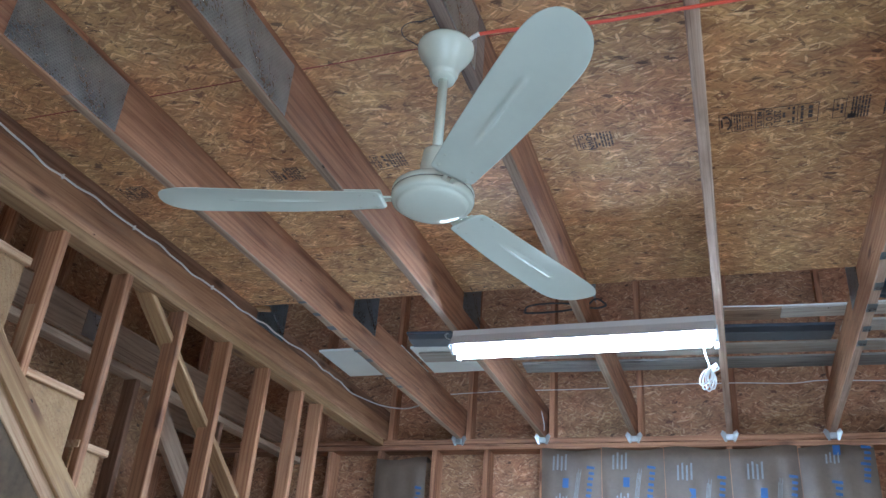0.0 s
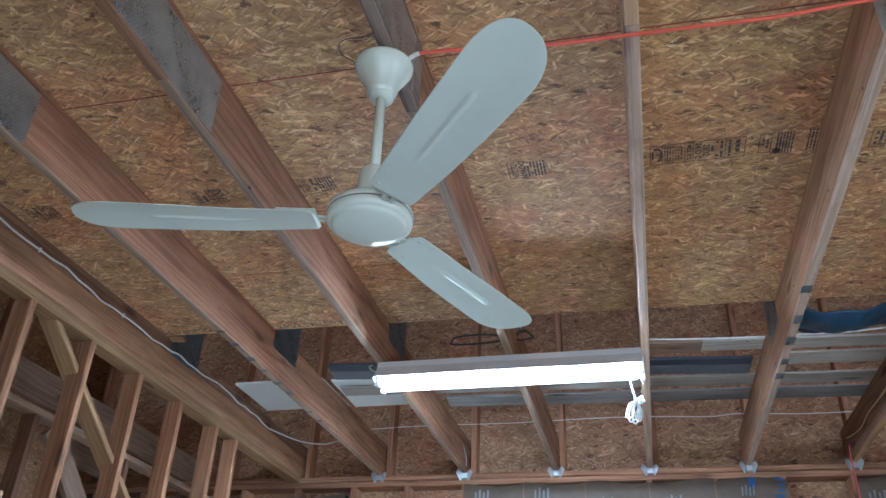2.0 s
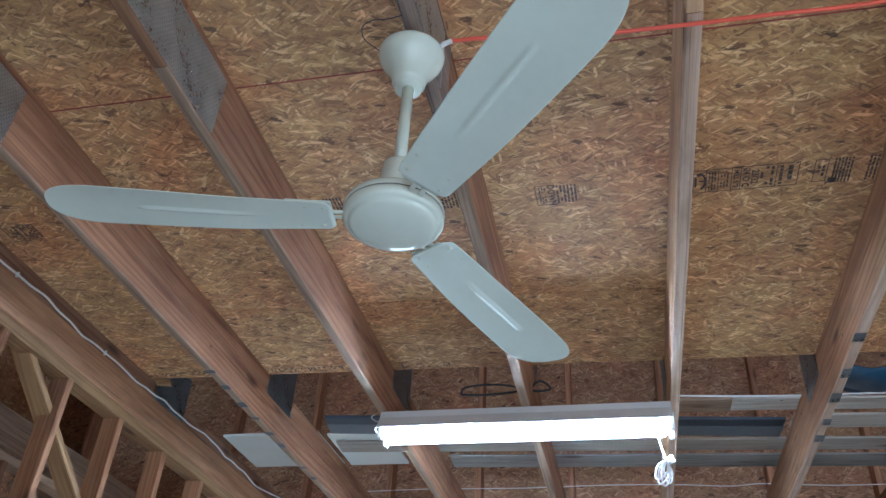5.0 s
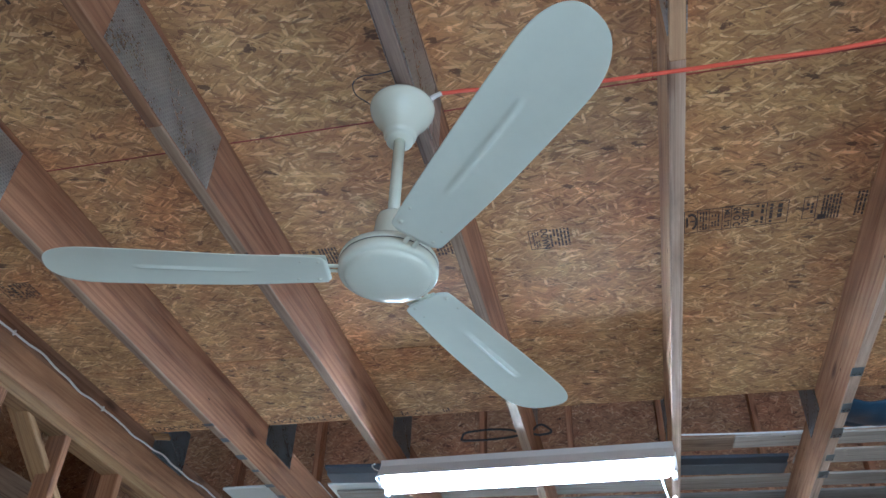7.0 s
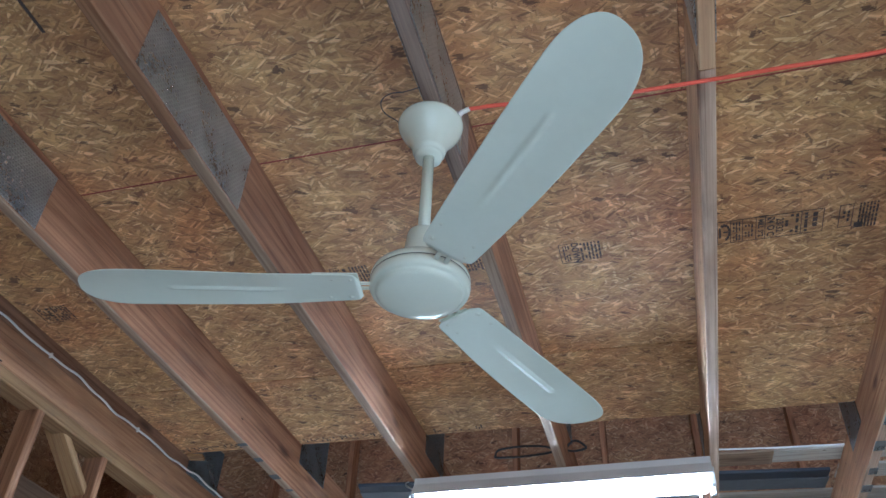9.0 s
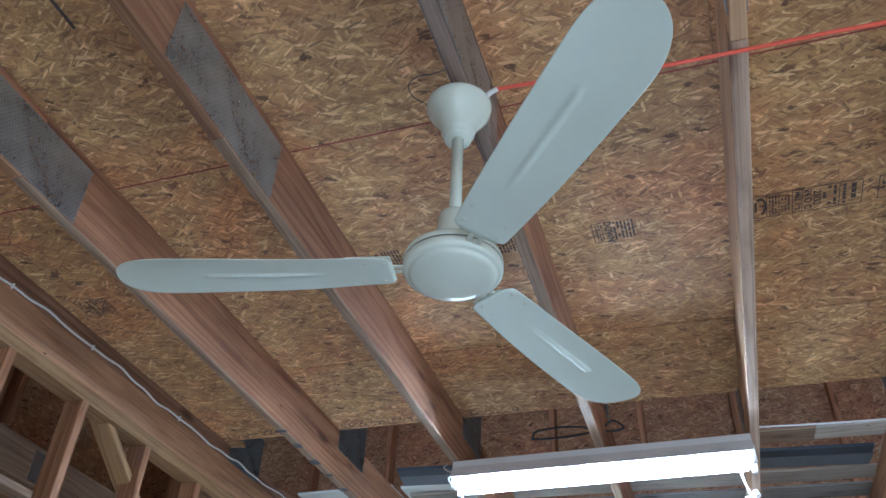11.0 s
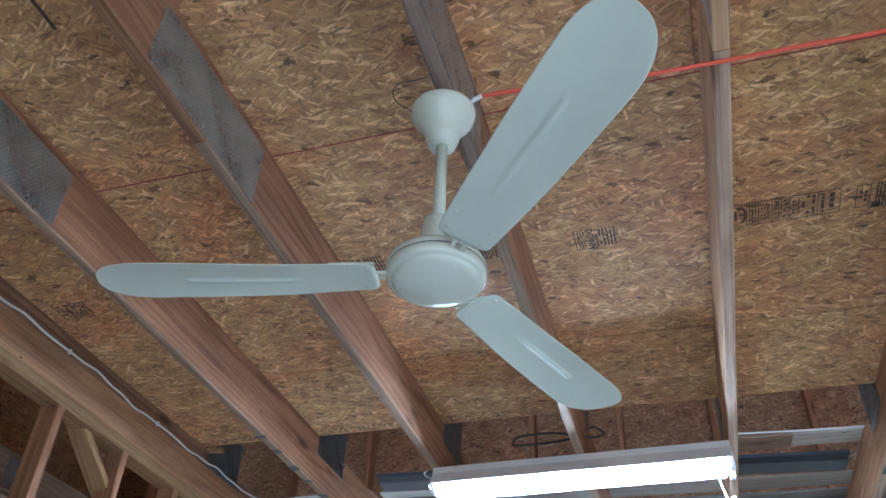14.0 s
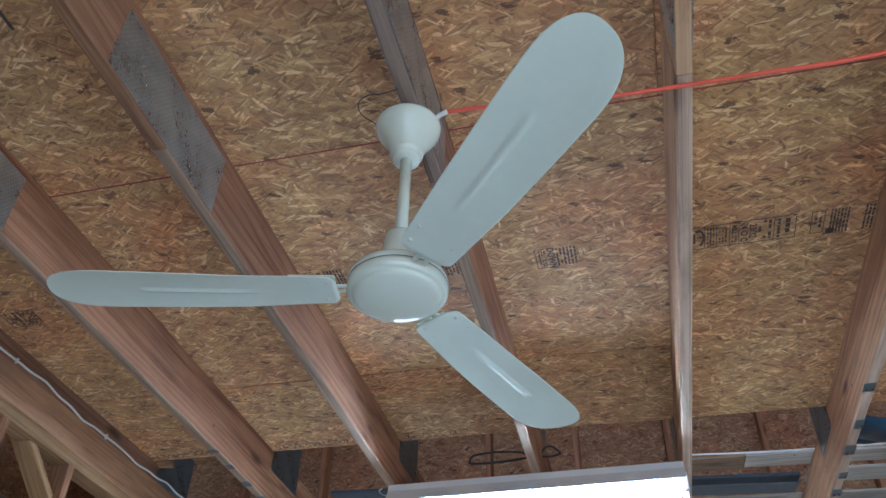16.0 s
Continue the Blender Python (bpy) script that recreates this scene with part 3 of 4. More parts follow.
# fixing clips at the far ends
def joist_clip(x, y=0.0):
    t = thing("joist_clip", (x, y, ZJ), "bent galvanised clip tying joist to top plate", "metal clip", "joist clips")
    for s in (-1, 1):
        bm = bmesh.new()
        pts = [(0.020, 0.0, -0.055), (0.036, -0.004, -0.058), (0.066, -0.012, 0.002), (0.050, -0.010, 0.030), (0.022, -0.003, 0.012)]
        pts = [(0.018 + (a - 0.018) * 0.8, b, c * 0.85) for a, b, c in pts]
        f = [bm.verts.new((s * a, b - 0.006, c)) for a, b, c in pts]
        g = [bm.verts.new((s * a, b - 0.003, c)) for a, b, c in pts]
        bm.faces.new(f), bm.faces.new(g[::-1])
        for i in range(5):
            bm.faces.new((f[i], g[i], g[(i + 1) % 5], f[(i + 1) % 5]))
        bmesh.ops.recalc_face_normals(bm, faces=bm.faces[:])
        ob = part("flange", bm, GALV)
        ob.matrix_basis = Matrix.Translation((x, y, ZJ))
        ob.parent = t
        ob.matrix_parent_inverse = t.matrix_basis.inverted()
    box("seat", (x - 0.021, y - 0.020, ZJ - 0.040), (x + 0.021, y - 0.002, ZJ - 0.001), GALV, t, "", 0.004)


for x in JX[:7]:
    joist_clip(x + {2: 0.012, 3: 0.010, 4: 0.009, 5: 0.020}.get(JX.index(x), 0))

# ---------------------------------------------------------------- stud partition on the west side
west = thing("wall_west", (WALL_X, -2, 0), "open stud partition of pale lumber", "wall", kind="structure")
for yc in (-8.3, -7.9, -7.5, -7.1, -6.7, -6.2, -5.8, -5.4, -5.0, -4.6, -4.19, -3.72, -3.315, -2.913, -2.491, -2.086, -1.679, -1.267, -1.008):
    lumber("stud", (WALL_X - 0.0445, yc, 0), (WALL_X - 0.0445, yc, ZJ - 0.0385), 0.089, 0.038, STUD, west, up=(0, 1, 0))
lumber("top_plate", (WALL_X - 0.043, -9.1, ZJ - 0.014), (WALL_X - 0.043, -0.01, ZJ - 0.014), 0.092, 0.048, CREAM, west)
lumber("beam", (WALL_X - 0.018, -9.1, ZJ + 0.081), (WALL_X - 0.018, 0.08, ZJ + 0.081), 0.038, 0.142, TAN, west)
lumber("end_truss_chord", (WALL_X - 0.022, -9.1, ZJ + 0.1935), (WALL_X - 0.022, 0.08, ZJ + 0.1935), 0.038, 0.082, BROWN, west)
lumber("end_truss_post", (WALL_X - 0.022, -1.75, ZJ + 0.236), (WALL_X - 0.022, -1.75, 4.9), 0.038, 0.14, BROWN, west, up=(0, 1, 0))
box("edge_plate", (WALL_X - 0.002, -1.90, ZJ + 0.158), (WALL_X + 0.0005, -1.60, ZJ + 0.39), PLATE_BLUE, west, "blue-grey toothed plate", 0.0004)
# diagonal brace let in behind the studs
lumber("brace", (WALL_X - 0.075, -2.76, 3.10), (WALL_X - 0.075, -1.45, 2.147), 0.03, 0.088, CREAM, west, up=(1, 0, 0))
# sloping rail and cladding beside the stair
lumber("stair_rail", (WALL_X + 0.020, -3.95, 2.88), (WALL_X + 0.020, -2.60, 1.80), 0.038, 0.088, CREAM, west)
lumber("stair_rail", (WALL_X + 0.012, -3.95, 2.79), (WALL_X + 0.012, -2.60, 1.71), 0.02, 0.06, PALE, west)
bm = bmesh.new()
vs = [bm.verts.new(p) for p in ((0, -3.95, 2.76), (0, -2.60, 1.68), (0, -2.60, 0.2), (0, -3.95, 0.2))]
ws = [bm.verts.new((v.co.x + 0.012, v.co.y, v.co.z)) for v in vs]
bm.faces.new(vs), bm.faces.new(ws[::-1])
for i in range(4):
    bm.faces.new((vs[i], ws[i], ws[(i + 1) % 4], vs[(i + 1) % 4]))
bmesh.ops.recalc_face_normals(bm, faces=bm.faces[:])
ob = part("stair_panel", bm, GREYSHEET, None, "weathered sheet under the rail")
ob.matrix_basis = Matrix.Translation((WALL_X + 0.003, 0, 0))
ob.parent = west
ob.matrix_parent_inverse = west.matrix_basis.inverted()
box("cladding", (WALL_X - 0.05, -3.352, 1.6), (WALL_X - 0.035, -2.98, 2.47), PLY, west, "pale plywood between studs", 0.001)
lumber("cap", (WALL_X - 0.045, -3.35, 2.485), (WALL_X - 0.045, -2.98, 2.485), 0.07, 0.03, PALE, west)
box("cladding", (WALL_X - 0.05, -2.94, 1.5), (WALL_X - 0.035, -2.78, 2.29), PLY, west, "pale plywood between studs", 0.001)
lumber("cap", (WALL_X - 0.045, -2.94, 2.305), (WALL_X - 0.045, -2.76, 2.305), 0.07, 0.03, PALE, west)
lumber("trimmer", (WALL_X - 0.05, -3.32, 2.50), (WALL_X - 0.05, -3.32, 2.74), 0.05, 0.03, PALE, west, up=(0, 1, 0))
box("cladding", (WALL_X - 0.06, -3.80, 2.2), (WALL_X - 0.045, -3.42, 2.86), PLY, west, "pale plywood between studs", 0.001)
lumber("cap", (WALL_X - 0.05, -3.80, 2.875), (WALL_X - 0.05, -3.42, 2.875), 0.07, 0.03, PALE, west)

# framing in the dark bay behind the partition
def loose_stick(name, a, b, w, h, m, label, up=(0, 0, 1)):
    return tagged(lumber(name, a, b, w, h, m, None, "", up), label, "lumber", "framing behind the partition")


for x in (-2.13, -2.75, -3.3):
    t = thing("loft_joist", (x, -1.5, ZJ), "weathered grey joist behind the stud partition", "joist", "loft joists")
    lumber("beam", (x, -6.0, ZJ + 0.10), (x, 0.10, ZJ + 0.10), 0.038, 0.19, LIGHT_BROWN, t)
    if x > -2.2:
        box("nail_plate", (x + 0.0195, -2.20, ZJ + 0.02), (x + 0.0215, -2.02, ZJ + 0.17), PLATE, t, "blue-grey toothed plate", 0.0003)
for y in (-2.98, -2.86, -2.66, -2.54, -2.44, -2.05):
    loose_stick("cripple_stud", (-2.13, y, ZJ + 0.196), (-2.13, y, ZJ + 1.1), 0.089, 0.038, STUD, "brown short stud above the loft joist", (0, 1, 0))
for y in (-3.4, -1.95, -1.1):
    loose_stick("inner_stud", (-1.9, y, 0), (-1.9, y, 2.93), 0.089, 0.038, BROWN, "brown stud in the bay behind the partition", (0, 1, 0))
loose_stick("inner_plate", (-1.9, -5.5, 2.95), (-1.9, 0.0, 2.95), 0.089, 0.038, LIGHT_BROWN, "grey plate over the inner studs")
loose_stick("inner_brace", (-1.93, -1.75, 2.93), (-1.93, -0.9, 2.2), 0.038, 0.14, LIGHT_BROWN, "knotty grey brace between the inner studs")
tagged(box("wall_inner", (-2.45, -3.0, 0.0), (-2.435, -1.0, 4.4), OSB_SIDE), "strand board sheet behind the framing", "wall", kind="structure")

# ---------------------------------------------------------------- insulation on the far wall
def wrinkled_batt(x0, x1, z0, z1, bulge, seed):
    rnd = random.Random(seed)
    bm = bmesh.new()
    nx, nz = 14, 40
    ph = [rnd.uniform(0, 6.28) for _ in range(6)]
    front = []
    for j in range(nz + 1):
        row = []
        for i in range(nx + 1):
            u, v = i / nx, j / nz
            edge = min(1.0, min(u, 1 - u) * 6) * min(1.0, (1 - v) * 9 + 0.12)
            d = bulge * edge * (0.75 + 0.25 * math.sin(9 * v + ph[0])) + 0.008 * math.sin(17 * u + 9 * v + ph[1]) * edge
            d += 0.006 * abs(math.sin(26 * v + 15 * u + ph[2])) * edge
            row.append(bm.verts.new((x0 + (x1 - x0) * u, -0.004 - d, z0 + (z1 - z0) * v + 0.012 * math.sin(5 * u + ph[3]) * (v == 1))))
        front.append(row)
    for j in range(nz):
        for i in range(nx):
            bm.faces.new((front[j][i], front[j][i + 1], front[j + 1][i + 1], front[j + 1][i]))
    top = [bm.verts.new((v.co.x, 0.13, v.co.z - 0.01)) for v in front[-1]]
    for i in range(nx):
        bm.faces.new((front[-1][i], front[-1][i + 1], top[i + 1], top[i]))
    return bm


def batt(x0, x1, z1, seed, marks):
    t = thing("insulation_batt", ((x0 + x1) / 2, 0, 0), "kraft-faced insulation batt with blue print", "insulation", "insulation batts")
    part("facing", wrinkled_batt(x0, x1, 0.05, z1, 0.016, seed), KRAFT, t, "", True)
    for kind, mx, mz, w, h, deg in marks:
        bm = bmesh.new()
        m = Matrix.Translation((mx, -0.030, mz)) @ Matrix.Rotation(radians(deg), 4, 'Y')
        if kind == "word":
            # bars for the letters of a printed mark
            n = max(3, int(h / 0.034))
            for q in range(n):
                zz = h / 2 - (q + 0.5) * h / n
                ww = w * (1.0 if q in (0, n // 2) else 0.66)
                add_box(bm, (w / 2 - ww / 2, 0, zz), (ww, 0.001, h / n * 0.48), m)
        elif kind == "square":
            add_box(bm, (0, 0, 0), (w, 0.001, h), m)
            add_box(bm, (0, -0.001, 0), (w * 0.45, 0.001, h * 0.3), m)
        else:
            for q in range(4):
                add_box(bm, (-w / 2 + (q + 0.5) * w / 4, 0, 0.01 * (q % 2)), (w / 9, 0.001, h * (0.8 + 0.1 * (q % 2))), m)
        part({"word": "print_mark", "square": "print_square", "lines": "print_block"}[kind], bm, GREY_INK if kind == "lines" else BLUE_INK, t)


def marks(cx, zw, zs, x_sq):
    return [("word", cx, zw - 0.22, 0.052, 0.44, 8), ("square", x_sq, zs, 0.040, 0.062, 3), ("lines", x_sq - 0.03, zs - 0.16, 0.09, 0.18, 3),
            ("lines", cx - 0.07, zw - 0.2, 0.03, 0.36, 8), ("lines", x_sq - 0.04, zs + 0.13, 0.11, 0.12, 2)]


BX = [i * 0.4064 for i in range(0, 6)]
for i, (cx, zw, zs, xs) in enumerate([(0.305, 2.905, 2.785, 0.165), (0.70, 2.905, 2.79, 0.565), (1.13, 2.84, 2.72, 0.975), (1.55, 2.845, 2.725, 1.40)]):
    batt(BX[i] - 0.002, BX[i + 1] - 0.006, ZJ - 0.085, i, marks(cx, zw, zs, xs))
batt(BX[4] - 0.002, BX[5] + 0.02, ZJ - 0.085, 9, [("word", 1.99, 2.90, 0.055, 0.24, 8), ("square", 1.84, 2.985, 0.042, 0.06, 3), ("word", 1.80, 2.65, 0.06, 0.32, 8), ("lines", 1.81, 2.93, 0.09, 0.07, 3)])
batt(-1.235, -0.845, 2.965, 21, [("word", -0.90, 2.64, 0.05, 0.26, 8)])
for i, x in enumerate((2.44, 2.85, 3.25, 3.66)):
    batt(x, x + 0.395, ZJ - 0.085, 31 + i, marks(x + 0.28, 2.85, 2.73, x + 0.14))

# ---------------------------------------------------------------- fan
fan = thing("ceiling_fan", (FAN[0], FAN[1], 2.53), "cream enamelled three-blade ceiling fan hung from a joist", "ceiling fan")


def fan_part(name, bm, mat, label="", smooth=True, parent=None, m=None):
    ob = part(name, bm, mat, None, label, smooth)
    ob.matrix_basis = Matrix.Translation((FAN[0], FAN[1], 0)) @ (m or Matrix())
    p = parent or fan
    ob.parent = p
    ob.matrix_parent_inverse = p.matrix_basis.inverted()
    return ob


canopy = fan_part("canopy", lathe([(0.0, 3.040), (0.064, 3.058), (0.0705, 3.070), (0.0752, 3.072), (0.0764, 3.067), (0.0740, 3.057), (0.0690, 3.046), (0.0612, 3.033),
                          (0.0525, 3.020), (0.0455, 3.007), (0.0408, 2.994), (0.0380, 2.983), (0.0370, 2.978), (0.0333, 2.975), (0.0318, 2.969), (0.0302, 2.961), (0.0, 2.961)]), ENAMEL, "flared cream canopy")
fan_part("hanger_hook", tube(bmesh.new(), [(0, 0, 3.04), (0.002, 0, 3.07), (0.004, 0, ZJ + 0.003)], 0.008), GALV, "steel hanger")
fan_part("downrod", lathe([(0.0, 2.70), (0.0130, 2.70), (0.0130, 2.973), (0.0, 2.973)], 32), ENAMEL)
fan_part("motor_cup", lathe([(0.0, 2.738), (0.030, 2.738), (0.0335, 2.734), (0.0350, 2.725), (0.0395, 2.672), (0.042, 2.644), (0.046, 2.636), (0.0, 2.636)], 48), ENAMEL)
motor = fan_part("motor_housing", lathe([(0.0, 2.638), (0.060, 2.636), (0.080, 2.632), (0.0930, 2.6275), (0.0985, 2.6220), (0.1006, 2.6150), (0.1007, 2.6085), (0.0970, 2.6078), (0.0970, 2.6064),
                               (0.1005, 2.6057), (0.1010, 2.6000), (0.1002, 2.5930), (0.0978, 2.5882), (0.0940, 2.5858), (0.0900, 2.5850), (0.0882, 2.5842), (0.0866, 2.5815), (0.0842, 2.5783),
                               (0.0800, 2.5762), (0.072, 2.5745), (0.056, 2.5722), (0.038, 2.5705), (0.018, 2.5696), (0.0, 2.5694)], 96), ENAMEL, "round cream motor housing")

# black ring laid in the groove so that it looks shaded
fan_part("seam", lathe([(0.0965, 2.6080), (0.1002, 2.6079), (0.1002, 2.6064), (0.0965, 2.6063)], 96), BLACK, "thin black ring painting the shade in the housing's seam")

BP = dict(cz=2.5873, phi=3.344, R=0.6941, r0=0.1182, w0=0.0524, w1=0.0726, beta=-0.135, droop=-0.0162, cap=0.1188, o0=-0.0013, o1=0.0109, sk=-0.2473, ex=2.41, mid=0.0038, tw=0.054)
HUB = Vector((0.6341 - FAN[0], -3.971 - FAN[1], BP["cz"]))
LEAN = (-0.0067, 0.0154)                                     # tilt of the rotor, fitted to the blade outlines in the camera's view
OWN = ((0, 0, 0), (0.0646, -0.0012, -0.0489), (-0.0665, 0.0021, -0.0373))   # each blade's own twist, dip and turn, fitted to the camera's view


def blade_mesh():
    """Pressed sheet blade along x, with a rib, rounded root corners and a rounded tip."""
    bm = bmesh.new()
    p = BP
    nr, nw = 90, 64
    r1 = p["R"] - p["cap"]
    grid = []
    for i in range(nr + 1):
        s = i / nr
        s = 1 - (1 - s) ** 1.5
        r = p["r0"] + s * (p["R"] - p["r0"])
        if r <= r1:
            q = (r - p["r0"]) / (r1 - p["r0"])
            hw = p["w0"] + q * (p["w1"] - p["w0"]) + p["mid"] * q * (1 - q) * 4
        else:
            hw = p["w1"] * max(0.0, 1 - ((r - r1) / p["cap"]) ** p["ex"]) ** (1 / p["ex"])
        if r < p["r0"] + 0.018:
            q = (r - p["r0"]) / 0.018
            hw -= 0.018 * (1 - math.sqrt(max(0, 1 - (1 - q) ** 2)))
        f = s
        row = []
        for j in range(nw + 1):
            w = hw * (2 * j / nw - 1)
            x = r + p["sk"] * w * f
            y = w + p["o0"] * (1 - f) + p["o1"] * f
            # pressed rib along the middle
            d = abs(w + 0.006) / 0.0095
            a = min(1.0, max(0.0, (r - 0.255) / 0.06)) * min(1.0, max(0.0, (0.512 - r) / 0.014))
            rib = -0.0037 * a * (1 - d * d) ** 2 if d < 1 else 0.0
            # the sheet is hollow below, flat at its root
            q = min(1.0, max(0.0, (r - p["r0"]) / 0.22))
            camber = q * q * (3 - 2 * q) * (-0.003 - 0.005 * (w / p["w1"]) ** 2)
            row.append((x, y, rib + camber + y * p["tw"] * (x - 0.4)))
        grid.append(row)
    th = 0.0016
    lo = [[bm.verts.new((x, y, z)) for x, y, z in row] for row in grid]
    hi = [[bm.verts.new((x, y, z + th)) for x, y, z in row] for row in grid]
    for i in range(nr):
        for j in range(nw):
            bm.faces.new((lo[i][j], lo[i][j + 1], lo[i + 1][j + 1], lo[i + 1][j]))
            bm.faces.new((hi[i][j], hi[i + 1][j], hi[i + 1][j + 1], hi[i][j + 1]))
        bm.faces.new((lo[i][0], lo[i + 1][0], hi[i + 1][0], hi[i][0]))
        bm.faces.new((lo[i][nw], hi[i][nw], hi[i + 1][nw], lo[i + 1][nw]))
    for j in range(nw):
        bm.faces.new((lo[0][j], hi[0][j], hi[0][j + 1], lo[0][j + 1]))
    bmesh.ops.remove_doubles(bm, verts=bm.verts[:], dist=1e-5)
    bmesh.ops.recalc_face_normals(bm, faces=bm.faces[:])
    return bm


for b in range(3):
    tw, dip, swing = OWN[b]
    ang, dr, be = BP["phi"] - b * 2 * math.pi / 3 + swing, BP["droop"] + dip, BP["beta"] + tw
    ux = Vector((math.cos(ang) * math.cos(dr), math.sin(ang) * math.cos(dr), -math.sin(dr)))
    vy = Vector((-math.sin(ang) * math.cos(be), math.cos(ang) * math.cos(be), math.sin(be)))
    for q in (ux, vy):
        q.z += LEAN[0] * q.x + LEAN[1] * q.y
    wz = ux.cross(vy).normalized()
    turn = Matrix(((ux.x, vy.x, wz.x, HUB.x), (ux.y, vy.y, wz.y, HUB.y), (ux.z, vy.z, wz.z, HUB.z), (0, 0, 0, 1)))
    bl = fan_part("blade", blade_mesh(), BLADE, "pale enamelled steel blade with a pressed rib", True, None, turn)
    bm = bmesh.new()
    add_box(bm, (0.110, 0.010, 0.005), (0.036, 0.010, 0.004), None, 0.001)
    add_box(bm, (0.110, -0.010, 0.005), (0.036, 0.010, 0.004), None, 0.001)
    add_box(bm, (0.165, 0.010, 0.0085), (0.09, 0.070, 0.003), None, 0.001)
    fan_part("blade_bracket", bm, ENAMEL, "forked cream bracket", False, fan, turn)
    for sx, sy in ((0.135, 0.033), (0.144, -0.040), (0.171, 0.034), (0.187, -0.041)):
        bm = lathe([(0, -0.0034), (0.0036, -0.0030), (0.0042, -0.0016), (0.0052, -0.0012), (0.0066, -0.0024), (0.0078, -0.0012), (0.0080, 0.002), (0, 0.002)], 18)
        bmesh.ops.translate(bm, verts=bm.verts[:], vec=(sx, sy, 0.002))
        fan_part("screw", bm, ENAMEL, "", True, bl, turn)

# ---------------------------------------------------------------- fluorescent fixture
FY = -1.93
light = thing("fluorescent_light", (0.612, FY, ZJ - 0.06), "lit white twin-tube fluorescent strip light under the joists", "light fixture")
bm = bmesh.new()
sec = [(-0.050, 0.0), (0.050, 0.0), (0.056, -0.030), (0.090, -0.082), (0.091, -0.087), (0.087, -0.086), (0.045, -0.046), (0.022, -0.050), (-0.022, -0.050), (-0.045, -0.046), (-0.087, -0.086), (-0.091, -0.087), (-0.090, -0.082), (-0.056, -0.030)]
ends = [[bm.verts.new((x, FY + a, ZJ - 0.002 + c)) for a, c in sec] for x in (-0.005, 1.228)]
for i in range(len(sec)):
    j = (i + 1) % len(sec)
    bm.faces.new((ends[0][i], ends[0][j], ends[1][j], ends[1][i]))
bm.faces.new(ends[0]), bm.faces.new(ends[1][::-1])
bmesh.ops.recalc_face_normals(bm, faces=bm.faces[:])
part("housing", bm, WHITE_METAL, light, "white enamelled reflector housing")
for s in (-1, 1):
    bm = lathe([(0, 0.02), (0.0175, 0.02), (0.0185, 0.022), (0.0185, 1.192), (0.0175, 1.194), (0, 1.194)], 20)
    bmesh.ops.transform(bm, verts=bm.verts[:], matrix=Matrix.Translation((0.005, FY + s * 0.046, ZJ - 0.095)) @ Matrix.Rotation(radians(90), 4, 'Y'))
    part("tube", bm, TUBE, light, "glowing white fluorescent tube", True)
    for x in (0.0, 1.222):
        box("socket", (x - 0.008, FY + s * 0.046 - 0.015, ZJ - 0.125), (x + 0.012, FY + s * 0.046 + 0.015, ZJ - 0.050), WHITE_METAL, light, "", 0.004)
bm = bmesh.new()
tube(bm, [(-0.010, FY - 0.05, ZJ - 0.05), (-0.034, FY - 0.055, ZJ - 0.040), (-0.046, FY - 0.05, ZJ - 0.022), (-0.036, FY - 0.04, ZJ - 0.01)], 0.003)
part("hook_wire", bm, GALV, light, "bent wire hook", True)
bm = bmesh.new()
tube(bm, [(-0.010, FY - 0.02, ZJ - 0.06), (-0.03, FY - 0.03, ZJ - 0.066), (-0.028, FY - 0.01, ZJ - 0.08), (-0.008, FY, ZJ - 0.078)], 0.003)
part("hook_wire", bm, GALV, light, "bent wire hook", True)

# white power cord tied up in a bundle below the light
cord = thing("power_cord", (1.18, FY, 2.80), "white power cord tied in a loose bundle", "cord")
bm = bmesh.new()
tube(bm, [(1.166, FY, ZJ - 0.052), (1.168, FY - 0.005, 2.965), (1.176, FY - 0.01, 2.91), (1.190, FY - 0.01, 2.862)], 0.0042)
part("lead", bm, WHITE_WIRE, cord, "", True)
for i, (dx, dz, w) in enumerate(((-0.050, -0.085, 0.024), (-0.038, -0.105, 0.022), (-0.018, -0.112, 0.020), (0.002, -0.100, 0.020), (0.028, 0.030, 0.012), (0.036, 0.014, 0.012))):
    bm = bmesh.new()
    c = Vector((1.190, FY - 0.012 + 0.006 * i, 2.862))
    e = c + Vector((dx, 0, dz)) * 0.82
    n = Vector((-dz, 0, dx)).normalized() * w * 0.8
    tube(bm, [c, c.lerp(e, 0.45) + n + Vector((0, 0.01, 0)), e + n * 0.5, e - n * 0.5, c.lerp(e, 0.45) - n - Vector((0, 0.01, 0)), c], 0.0038)
    part("loop", bm, WHITE_WIRE, cord, "", True)
bm = bmesh.new()
tube(bm, [(1.178, FY - 0.03, 2.866), (1.19, FY - 0.036, 2.858), (1.204, FY - 0.03, 2.862), (1.204, FY + 0.035, 2.864), (1.178, FY + 0.035, 2.864)], 0.003)
part("tie", bm, WHITE_WIRE, cord, "", True)

# dark wire loops by the middle joist
for x0, x1, z in ((0.33, 0.58, 3.222), (0.645, 0.73, 3.228)):
    bm = bmesh.new()
    tube(bm, [(x0, FY + 0.05, z), (x0 + 0.02, FY + 0.05, z + 0.026), ((x0 + x1) / 2, FY + 0.05, z + 0.034), (x1 - 0.02, FY + 0.05, z + 0.022), (x1, FY + 0.05, z - 0.004),
              ((x0 + x1) / 2, FY + 0.05, z - 0.014), (x0 + 0.01, FY + 0.05, z - 0.01), (x0, FY + 0.05, z)], 0.005)
    tagged(part("wire_coil", bm, BLACK, None, "", True), "black wire loop stapled by the joist", "wire")

